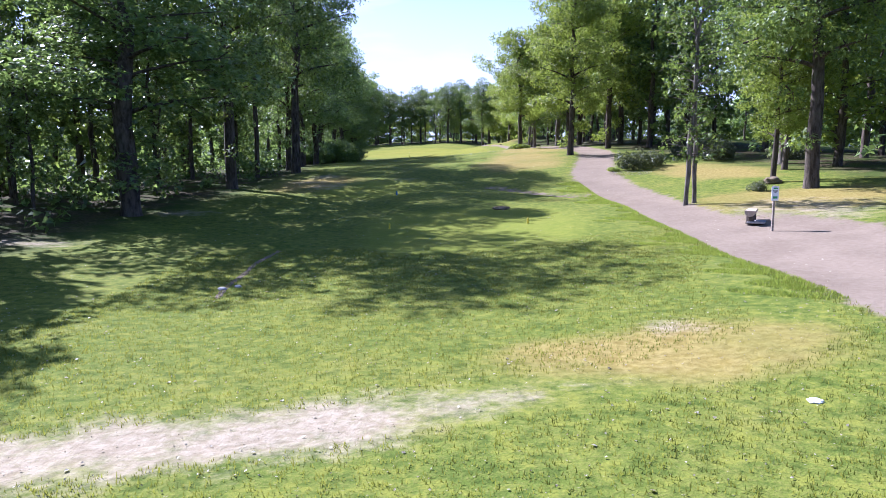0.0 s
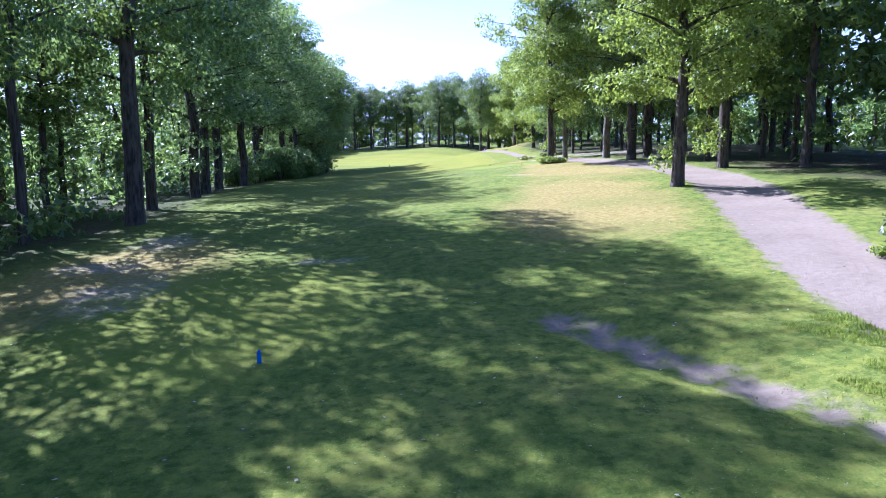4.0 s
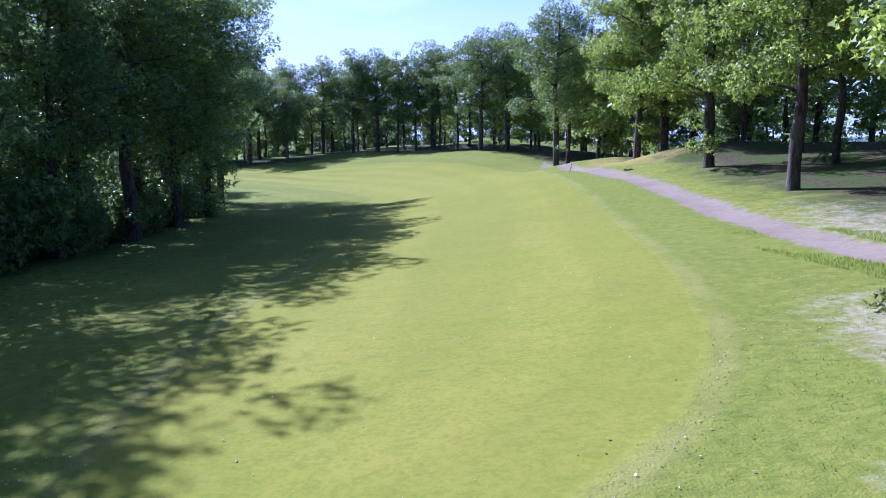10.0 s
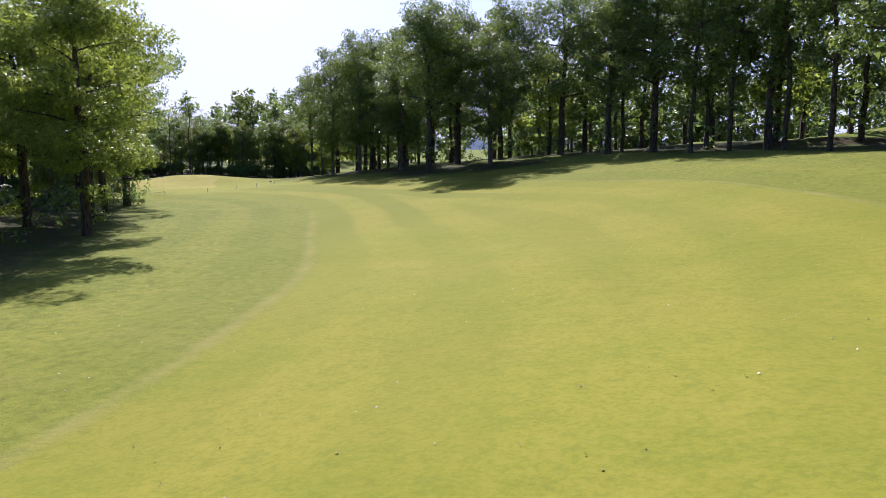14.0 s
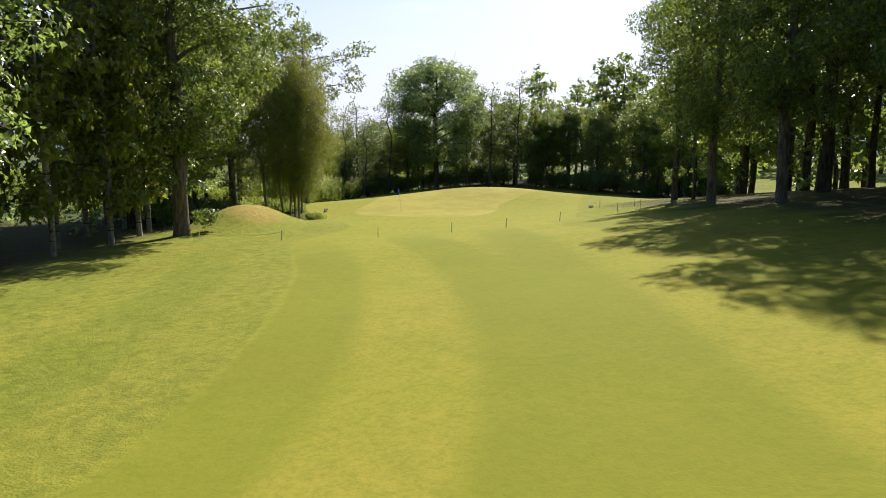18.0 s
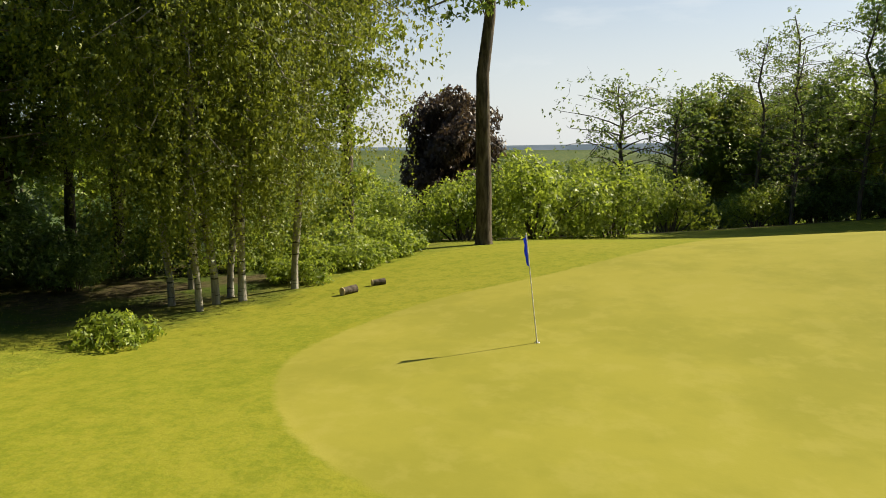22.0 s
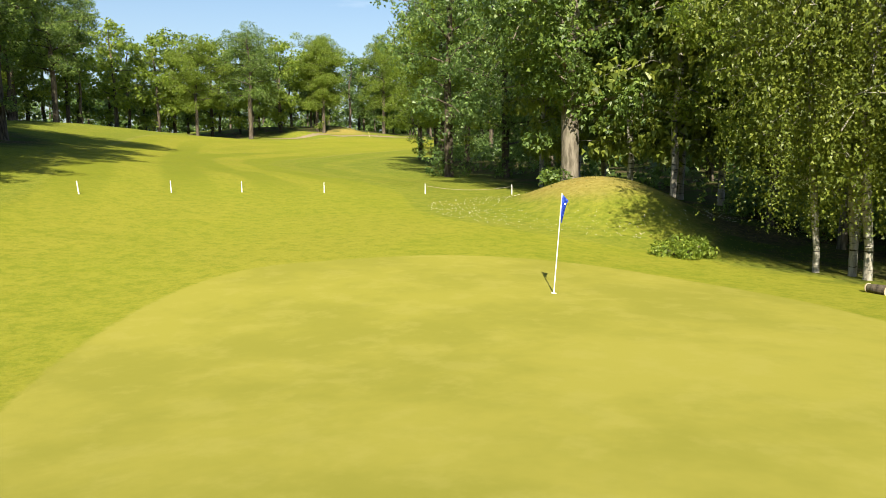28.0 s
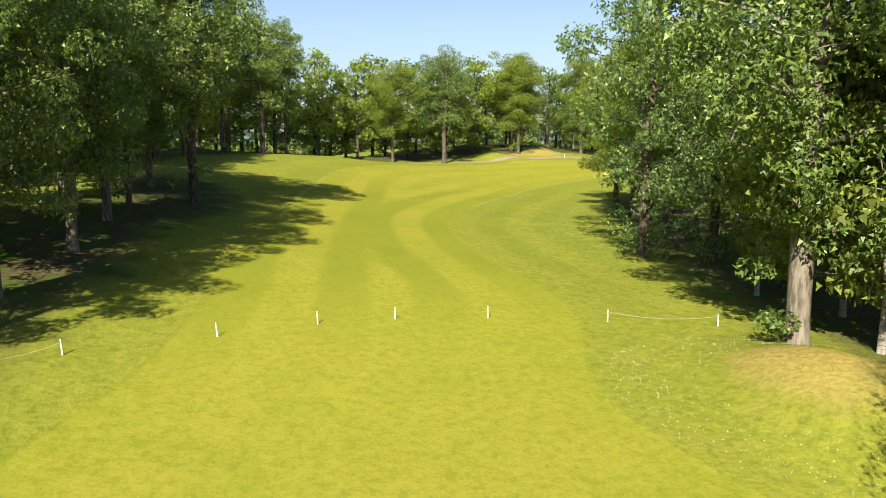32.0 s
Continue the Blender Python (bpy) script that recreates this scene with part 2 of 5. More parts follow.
BARE = [(5.5, 16.5, 1.2, 1.0), (-17, 49, 3.2, 1.6), (-20, 36, 3.0, 2.0), (-9.5, 65, 2.2, 4.2), (-12, 69.5, 2.4, 2), (-11.5, 75, 2.5, 3), (8.0, 97, 1.6, 1.6), (8.6, 111.7, 1.4, 0.9), (18, 36, 5, 6), (24, 128, 8, 14), (25, 108, 6, 9), (14.5, 145, 2.5, 6), (-3, 68.5, 2, .8), (21, 142, 5, 12), (20.5, 158, 4, 10)]
DRY = [(12.8, 109, 4, 7), (22, 203, 8, 12), (5, 14.8, 4.5, 2.6), (10, 80, 5, 12), (12.5, 96, 5.5, 12), (12.5, 134, 2.2, 6), (-91.6, 272.0, 5.0, 3.4), (-11, 68, 5, 8), (20, 40, 7, 6), (22, 58, 5, 9), (8.3, 75, 5, 9)]
# edges of the woods, going away from the start
WOOD_L = smooth([(-18, -20), (-20, 20), (-20, 44), (-17, 70), (-16, 84), (-20, 110), (-21, 140), (-20, 160), (-21, 185), (-24, 205), (-30, 222), (-45, 238), (-64, 252), (-82, 262), (-98, 267), (-112, 270), (-122, 280)], False)
WOOD_R = smooth([(34, -30), (32, 20), (28, 55), (23, 88), (21, 118), (22, 150), (22, 185), (22, 205), (18, 235), (10, 257), (-4, 277), (-30, 294), (-50, 298), (-64, 297), (-80, 304), (-100, 322), (-128, 326), (-145, 312), (-150, 296)], False)


def edge_side(x, y, line):
    """Signed distance from a wood's edge, positive to the left of its run."""
    best, side = np.full(np.shape(x), 1e9), np.zeros(np.shape(x))
    for (ax, ay), (bx, by) in zip(line[:-1], line[1:]):
        dx, dy = bx - ax, by - ay
        t = np.clip(((x - ax) * dx + (y - ay) * dy) / (dx * dx + dy * dy), 0, 1)
        d = np.hypot(x - ax - t * dx, y - ay - t * dy)
        s = np.sign(dx * (y - ay) - dy * (x - ax))
        side = np.where(d < best, s, side)
        best = np.minimum(best, d)
    return best * side


def wood_depth(x, y):
    """How far inside the woods, in metres (negative in the open)."""
    return np.maximum(edge_side(x, y, WOOD_L), -edge_side(x, y, WOOD_R))


def floor_depth(x, y):
    """The woodland floor: as wood_depth, but grass again under the open far side of the right-hand wood."""
    l, r = edge_side(x, y, WOOD_L), -edge_side(x, y, WOOD_R)
    return np.maximum(l, np.where(r > 13, np.maximum(13 - (r - 13) * 2.5, -12), r))


# ---- ground material ----
def ground_material():
    m = Mat("turf_and_earth", 0.95, 0.04)
    big, mid, fine = m.noise(0.05, 3), m.noise(0.45, 4), m.noise(5.0, 4)
    speck = m.noise(22.0, 3)
    tuft = m.noise(2.4, 5, None, 0.7)
    scrap = m.noise(11.0, 2, None, 0.5)
    patch = m.noise(0.16, 4)
    rough_a = m.mix(m.step(mid, 0.3, 0.7), (0.115, 0.148, 0.019), (0.162, 0.180, 0.029))
    rough_a = m.mix(m.math('MULTIPLY', m.step(patch, 0.42, 0.68), 0.5), rough_a, (0.083, 0.126, 0.016))
    rough_b = m.mix(m.math('MULTIPLY', m.step(speck, 0.42, 0.72), 0.6), rough_a, (0.198, 0.191, 0.047))
    rough_c = m.mix(m.math('MULTIPLY', m.step(fine, 0.62, 0.30), 0.55), rough_b, (0.061, 0.097, 0.012))
    rough_c = m.mix(m.math('MULTIPLY', m.step(tuft, 0.51, 0.62), 0.7), rough_c, (0.198, 0.209, 0.030))
    rough_c = m.mix(m.math('MULTIPLY', m.step(tuft, 0.48, 0.37), 0.7), rough_c, (0.054, 0.085, 0.012))
    rough_c = m.mix(m.math('MULTIPLY', m.step(scrap, 0.70, 0.76), 0.6), rough_c, (0.302, 0.274, 0.173))
    fair = m.mix(m.step(mid, 0.25, 0.75), (0.169, 0.184, 0.017), (0.209, 0.207, 0.023))
    fair = m.mix(m.math('MULTIPLY', m.step(patch, 0.38, 0.70), 0.45), fair, (0.238, 0.205, 0.032))
    fair = m.mix(m.math('MULTIPLY', m.step(speck, 0.45, 0.75), 0.30), fair, (0.245, 0.230, 0.050))
    fair = m.mix(m.math('MULTIPLY', m.step(m.noise(9.0, 4, None, 0.6), 0.60, 0.36), 0.35), fair, (0.101, 0.130, 0.014))
    fair = m.mix(m.math('MULTIPLY', m.step(tuft, 0.51, 0.60), 0.25), fair, (0.248, 0.223, 0.035))
    fair = m.mix(m.math('MULTIPLY', m.step(tuft, 0.47, 0.37), 0.28), fair, (0.115, 0.133, 0.016))
    sep = m.t.nodes.new('ShaderNodeSeparateXYZ')
    m.t.links.new(m.pos(), sep.inputs[0])
    far_half = m.math('ADD', 0.40, m.math('MULTIPLY', m.step(sep.outputs[0], -12, -32), 0.75))
    fair = m.mix(m.math('MULTIPLY', m.step(sep.outputs[0], -58, -80), 0.12), fair, (0.148, 0.186, 0.012))
    far_turf = m.step(sep.outputs[0], -50, -78)
    fair = m.mix(m.math('MULTIPLY', far_turf, m.math('MULTIPLY', m.step(tuft, 0.50, 0.38), 0.25)), fair, (0.112, 0.142, 0.010))
    fair = m.mix(m.math('MULTIPLY', far_turf, m.math('MULTIPLY', m.step(tuft, 0.52, 0.64), 0.2)), fair, (0.235, 0.235, 0.024))
    blot = m.noise(0.9, 6, None, 0.72)
    fair = m.mix(m.math('MULTIPLY', m.step(blot, 0.50, 0.70), 0.22), fair, (0.133, 0.151, 0.014))
    fair = m.mix(m.math('MULTIPLY', m.step(blot, 0.48, 0.32), 0.22), fair, (0.241, 0.209, 0.026))
    band = m.math('MULTIPLY', m.step(m.math('SINE', m.math('MULTIPLY', m.attr("fair"), 1.25)), -0.5, 0.5), m.step(sep.outputs[0], -84, -66))
    fair = m.mix(m.math('MULTIPLY', m.math('MULTIPLY', band, far_half), m.math('MULTIPLY_ADD', patch, 0.7, 0.2)), fair, (0.126, 0.148, 0.014))
    f_edge = m.step(m.math('ADD', m.attr("fair"), m.math('MULTIPLY_ADD', fine, 0.9, -0.45)), -0.4, 0.4)
    ridge = m.math('MULTIPLY', m.step(sep.outputs[0], -44, -28), m.math('MULTIPLY', m.step(m.math('ABSOLUTE', m.math('ADD', m.attr("fair"), 0.25)), 0.55, 0.05), m.math('MULTIPLY', m.step(mid, 0.2, 0.7), 0.6)))
    semi = m.math('MULTIPLY', m.step(m.attr('fair'), -18, -2), 0.85)
    rough_c = m.mix(semi, rough_c, m.mix(0.3, fair, rough_c))
    cut = m.math('MULTIPLY', m.math('MULTIPLY', m.step(m.attr("fair"), -7.0, -0.6), m.math('MULTIPLY_ADD', mid, 0.5, 0.0)), m.math('MULTIPLY_ADD', m.step(sep.outputs[0], -55, -28), 0.7, 0.3))
    rough_c = m.mix(cut, rough_c, (0.076, 0.115, 0.013))
    dry = m.mix(m.step(fine, 0.3, 0.7), (0.223, 0.155, 0.042), (0.324, 0.248, 0.086))
    dry = m.mix(m.math('MULTIPLY', m.step(patch, 0.45, 0.7), 0.5), dry, (0.169, 0.169, 0.036))
    turf = m.mix(m.math('MULTIPLY', m.step(m.math('ADD', m.attr("dry"), m.math('MULTIPLY_ADD', mid, 1.2, -0.6)), 0.05, 0.9), 0.72), rough_c, dry)
    c = m.mix(f_edge, m.mix(ridge, turf, (0.235, 0.215, 0.060)), fair)
    tee = m.mix(m.step(mid, 0.3, 0.7), (0.176, 0.205, 0.024), (0.205, 0.220, 0.030))
    c = m.mix(m.step(m.math('ADD', m.attr("tee"), m.math('MULTIPLY_ADD', fine, 0.8, -0.4)), -1.2, 1.4), c, m.mix(0.35, tee, c))
    grn = m.mix(m.step(big, 0.3, 0.7), (0.234, 0.220, 0.037), (0.256, 0.234, 0.045))
    grn = m.mix(m.math('MULTIPLY', m.step(m.noise(0.30, 5, None, 0.65), 0.38, 0.62), 0.55), grn, (0.169, 0.169, 0.026))
    grn = m.mix(m.math('MULTIPLY', m.step(m.noise(1.3, 4, None, 0.65), 0.48, 0.66), 0.35), grn, (0.277, 0.252, 0.061))
    c = m.mix(m.step(m.math('ADD', m.attr("green"), m.math('MULTIPLY_ADD', fine, 0.24, -0.12)), -0.08, 0.08), c, grn)
    # woodland litter; its dark tone also paints the shade behind the birches
    litter = m.mix(m.step(fine, 0.35, 0.68), (0.040, 0.036, 0.016), (0.094, 0.076, 0.043))
    litter = m.mix(m.step(mid, 0.42, 0.62), litter, (0.050, 0.072, 0.014))
    c = m.mix(m.step(m.math('ADD', m.attr("wood"), m.math('MULTIPLY_ADD', mid, 10.0, -5.0)), -3.5, 1.5), c, litter)
    meadow = m.mix(m.step(patch, 0.35, 0.65), (0.042, 0.066, 0.026), (0.075, 0.090, 0.034))
    c = m.mix(m.step(m.attr('wood'), 36, 46), c, meadow)
    earth = m.mix(m.step(fine, 0.3, 0.7), (0.259, 0.209, 0.137), (0.374, 0.317, 0.223))
    earth = m.mix(m.math('MULTIPLY', m.step(speck, 0.55, 0.8), 0.18), earth, (0.173, 0.137, 0.108))
    b_edge = m.step(m.math('ADD', m.attr("bare"), m.math('MULTIPLY_ADD', m.math('ADD', m.math('MULTIPLY', m.noise(1.2, 5), 0.6), m.math('MULTIPLY', m.noise(6.0, 4, None, 0.7), 0.4)), 6.0, -3.0)), -0.2, 2.2)
    c = m.mix(m.math('MULTIPLY', b_edge, 0.9), c, earth)
    p_edge = m.step(m.math('ADD', m.attr("path"), m.math('MULTIPLY_ADD', m.noise(1.5, 5), 1.6, -0.8)), -0.25, 0.3)
    c = m.mix(p_edge, c, m.mix(0.75, earth, m.mix(m.step(mid, 0.3, 0.7), (0.150, 0.115, 0.078), (0.200, 0.158, 0.108))))
    m.base(c)
    soft = m.math('SUBTRACT', 1.0, m.math('MULTIPLY', m.step(m.attr("fair"), -0.1, 0.2), 0.72))
    soft = m.math('MULTIPLY', soft, m.math('SUBTRACT', 1.0, m.math('MULTIPLY', m.step(m.attr("green"), -0.1, 0.2), 0.8)))
    h = m.math('MULTIPLY', m.math('ADD', fine, m.math('MULTIPLY', speck, 0.6)), soft)
    m.bump(h, 0.6, 0.06)
    return m.m


GROVE = [(-34, 284), (-44, 285), (-54, 293), (-64, 296), (-72, 300), (-84, 306)]

# line along which the floor is darkened to stand in for birch shade
COPSE_SHADE = [(-97, 269), (-101, 273), (-105, 275.5), (-110, 276), (-116, 277)]


def build_ground():
    # one sheet: fine along the hole, coarser outwards, to the horizon
    def axis(lo, hi, step, far):
        a = list(np.arange(lo, hi + step, step))
        d, s = [], step
        v = 0.0
        while v < far:
            s *= 1.16
            v += s
            d.append(v)
        return np.array([lo - q for q in reversed(d)] + a + [a[-1] + q for q in d])

    xs, ys = axis(-135, 38, 0.75, 4200), axis(-12, 325, 0.75, 4200)
    gx, gy = np.meshgrid(xs, ys)
    z = ground_z(gx, gy)
    fl = lambda a: a.astype(np.float32).ravel()
    pd = 1.9 - 1.0 * np.clip((gy - 104) / 40, 0, 1) - 2.4 * np.clip((gy - 238) / 12, 0, 1) - seg_dist(gx, gy, PATH)
    pd = np.maximum(pd, 1.0 - ((gx - 15.2) / 3.4) ** 2 - ((gy - 28) / 8) ** 2)
    pd = np.maximum(pd, 0.45 - 0.9 * seg_dist(gx, gy, GULLY))
    bare = np.maximum(2.3 - 1.35 * seg_dist(gx, gy, TRAIL) - np.clip((gx + 1.5) * 0.45, 0, 3), -3)
    bare = np.maximum(bare, 1.9 - 1.9 * seg_dist(gx, gy, SPUR))
    for cx, cy, a, b in BARE:
        bare = np.maximum(bare, 1.1 - 1.5 * ((gx - cx) ** 2 / a ** 2 + (gy - cy) ** 2 / b ** 2))
    dry = np.zeros_like(gx)
    for cx, cy, a, b in DRY:
        dry = np.maximum(dry, 1.1 - ((gx - cx) ** 2 / a ** 2 + (gy - cy) ** 2 / b ** 2))
    tee = np.maximum.reduce([area_dist(gx, gy, t) for t in TEES])
    z = z - 0.10 * np.clip(pd, 0, 0.6) / 0.6 - 0.18 * np.exp(-(seg_dist(gx, gy, GULLY) / 0.7) ** 2)
    n_y, n_x = gx.shape
    idx = np.arange(n_x * n_y).reshape(n_y, n_x)
    quads = np.stack([idx[:-1, :-1], idx[:-1, 1:], idx[1:, 1:], idx[1:, :-1]], -1).reshape(-1, 4)
    me = bpy.data.meshes.new("ground")
    me.from_pydata(np.stack([gx, gy, z], -1).reshape(-1, 3), [], quads.tolist())
    for name, val in (("path", pd), ("bare", bare), ("dry", dry), ("tee", tee), ("fair", area_dist(gx, gy, FAIRWAY)),
                      ("green", area_dist(gx, gy, GREEN)), ("wood", np.maximum(floor_depth(gx, gy), np.maximum(5.5 - 1.3 * seg_dist(gx, gy, GROVE), 5.0 - 1.5 * seg_dist(gx, gy, COPSE_SHADE))))):
        me.attributes.new(name, 'FLOAT', 'POINT').data.foreach_set("value", fl(np.clip(val, -50, 50)))
    me.polygons.foreach_set("use_smooth", np.ones(len(me.polygons), bool))
    me.materials.append(ground_material())
    return tagged(new("ground", me), "mown golf turf, rough grass and woodland floor with a dirt track", "ground", kind="structure")


build_ground()


def far_hills():
    """Low hills on the horizon, with the distance haze painted into their colour."""
    m = Mat("hazed_hills", 1.0, 0.0)
    # blue tint of the base colour stands in for aerial haze
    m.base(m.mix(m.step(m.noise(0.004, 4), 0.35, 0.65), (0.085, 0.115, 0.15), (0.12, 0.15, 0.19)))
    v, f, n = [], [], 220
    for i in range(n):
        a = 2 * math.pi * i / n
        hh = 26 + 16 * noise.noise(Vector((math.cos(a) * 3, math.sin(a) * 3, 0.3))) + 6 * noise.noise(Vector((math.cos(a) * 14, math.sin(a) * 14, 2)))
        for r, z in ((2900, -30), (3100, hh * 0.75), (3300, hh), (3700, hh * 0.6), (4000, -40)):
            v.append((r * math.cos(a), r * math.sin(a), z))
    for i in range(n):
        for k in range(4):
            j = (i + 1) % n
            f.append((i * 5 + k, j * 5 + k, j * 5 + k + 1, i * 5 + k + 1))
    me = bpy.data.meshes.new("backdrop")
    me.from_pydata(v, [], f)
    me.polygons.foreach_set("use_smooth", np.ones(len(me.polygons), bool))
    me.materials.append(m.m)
    return tagged(new("backdrop", me), "low hills on the horizon, tinted blue for distance haze", "hills", kind="structure")


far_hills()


# ---- bark and leaves ----
def bark_material(name, dark, light, scale=7.0, bands=None):
    m = Mat(name, 0.92, 0.15)
    co = m.objco()
    n1 = m.noise(scale, 5, co, 0.65, (1, 1, 0.22))
    n2 = m.noise(1.3, 3, co)
    c = m.mix(m.step(n1, 0.32, 0.66), dark, light)
    c = m.mix(m.math('MULTIPLY', m.step(n2, 0.5, 0.75), 0.45), c, (0.09, 0.10, 0.05))
    if bands:
        c = m.mix(m.step(m.noise(5.0, 3, co, 0.6, (0.35, 0.35, 2.2)), 0.56, 0.62), c, bands)
    m.base(c)
    m.bump(n1, 0.9, 0.05)
    return m.m


def leaf_material(name, shade, mid, tip, through=0.45, gloss=0.46):
    m = Mat(name, gloss, 0.42)
    geo = m.t.nodes.new("ShaderNodeNewGeometry").outputs["Random Per Island"]
    obj = m.t.nodes.new("ShaderNodeObjectInfo").outputs["Random"]
    c = m.mix(m.step(geo, 0.0, 0.55), shade, mid)
    c = m.mix(m.step(geo, 0.5, 1.0), c, tip)
    c = m.mix(m.math('MULTIPLY', m.noise(0.35, 2), 0.35), c, mid)
    c = m.mix(m.math('MULTIPLY', obj, 0.35), c, shade)
    m.base(c)
    tr = m.t.nodes.new("ShaderNodeBsdfTranslucent")
    m.put(tr.inputs["Color"], m.mix(0.35, c, (tip[0] * 1.35, tip[1] * 1.3, tip[2] * 0.6)))
    mx = m.t.nodes.new("ShaderNodeMixShader")
    mx.inputs[0].default_value = through
    m.t.links.new(m.bsdf.outputs[0], mx.inputs[1])
    m.t.links.new(tr.outputs[0], mx.inputs[2])
    m.t.links.new(mx.outputs[0], m.out.inputs["Surface"])
    return m.m


BARK_OAK = bark_material("oak_bark", (0.034, 0.027, 0.021), (0.120, 0.098, 0.075))
BARK_PALE = bark_material("pale_bark", (0.075, 0.064, 0.049), (0.203, 0.176, 0.143))
BARK_BIRCH = bark_material("birch_bark", (0.17, 0.155, 0.125), (0.36, 0.34, 0.30), 5.0, (0.05, 0.045, 0.04))
LEAF_OAK = leaf_material("oak_leaf", (0.030, 0.058, 0.016), (0.112, 0.180, 0.036), (0.285, 0.375, 0.080), 0.38)
LEAF_DARK = leaf_material("alder_leaf", (0.036, 0.070, 0.026), (0.118, 0.192, 0.056), (0.300, 0.410, 0.125), 0.50, 0.36)
LEAF_LIME = leaf_material("young_leaf", (0.062, 0.108, 0.014), (0.180, 0.252, 0.033), (0.370, 0.440, 0.075), 0.55)
LEAF_BIRCH = leaf_material("birch_leaf", (0.060, 0.088, 0.012), (0.150, 0.192, 0.028), (0.320, 0.355, 0.065), 0.40)
LEAF_COPPER = leaf_material("copper_leaf", (0.033, 0.023, 0.018), (0.065, 0.043, 0.032), (0.104, 0.074, 0.052))
LEAF_PALE = leaf_material("willow_leaf", (0.061, 0.077, 0.033), (0.105, 0.130, 0.056), (0.178, 0.200, 0.096))


# ---- meshes of trees ----
def mesh_from(name, v, f, mat, smooth_faces=False):
    me = bpy.data.meshes.new(name)
    me.from_pydata(v, [], f)
    if smooth_faces:
        me.polygons.foreach_set("use_smooth", np.ones(len(me.polygons), bool))
    me.materials.append(mat)
    return me


def tube(v, f, pts, radii, sides=8):
    """Adds a tapered tube through the points."""
    base = len(v)
    for i, (p, r) in enumerate(zip(pts, radii)):
        p = Vector(p)
        d = Vector(pts[min(i + 1, len(pts) - 1)]) - Vector(pts[max(i - 1, 0)])
        d.normalize()
        a = d.cross(Vector((0.3, 0.9, 0.1)))
        a.normalize()
        b = d.cross(a)
        for k in range(sides):
            w = 2 * math.pi * k / sides
            v.append(tuple(p + (a * math.cos(w) + b * math.sin(w)) * r))
    for i in range(len(pts) - 1):
        for k in range(sides):
            k2 = (k + 1) % sides
            f.append((base + i * sides + k, base + i * sides + k2, base + (i + 1) * sides + k2, base + (i + 1) * sides + k))
    f.append(tuple(base + (len(pts) - 1) * sides + k for k in range(sides)))


def leaves(rng, centres, sizes, per, leaf, droop=0.0, flat=0.62):
    """Sprays of three leaflets each on and in clumps: vertices and faces as arrays."""
    vs, n_all = [], 0
    for c, s in zip(centres, sizes):
        n = max(6, int(per * s * s))
        d = rng.normal(size=(n, 3))
        d /= np.linalg.norm(d, axis=1)[:, None] + 1e-9
        r = rng.uniform(0.45, 1.08, n) ** 0.6
        p = np.array(c) + d * (r * s)[:, None] * np.array([1, 1, flat])
        if droop:
            p[:, 2] -= droop * rng.uniform(0, 1, n) ** 2 * s
        for k in range(3):
            up = rng.normal(size=(n, 3)) * 0.5 + d * 0.6 + np.array([0, 0, 0.5])
            a = np.cross(up, rng.normal(size=(n, 3))) + np.array([0, 0, -0.25 - droop])
            a /= np.linalg.norm(a, axis=1)[:, None] + 1e-9
            b = np.cross(a, up)
            b /= np.linalg.norm(b, axis=1)[:, None] + 1e-9
            ln = leaf * rng.uniform(0.7, 1.4, n)[:, None]
            o = p + rng.normal(size=(n, 3)) * leaf * 0.35
            vs.append(np.stack([o + b * ln * 0.36, o + a * ln, o - b * ln * 0.36], 1))
            n_all += n
    v = np.concatenate(vs).reshape(-1, 3)
    return v, np.arange(n_all * 3).reshape(-1, 3)


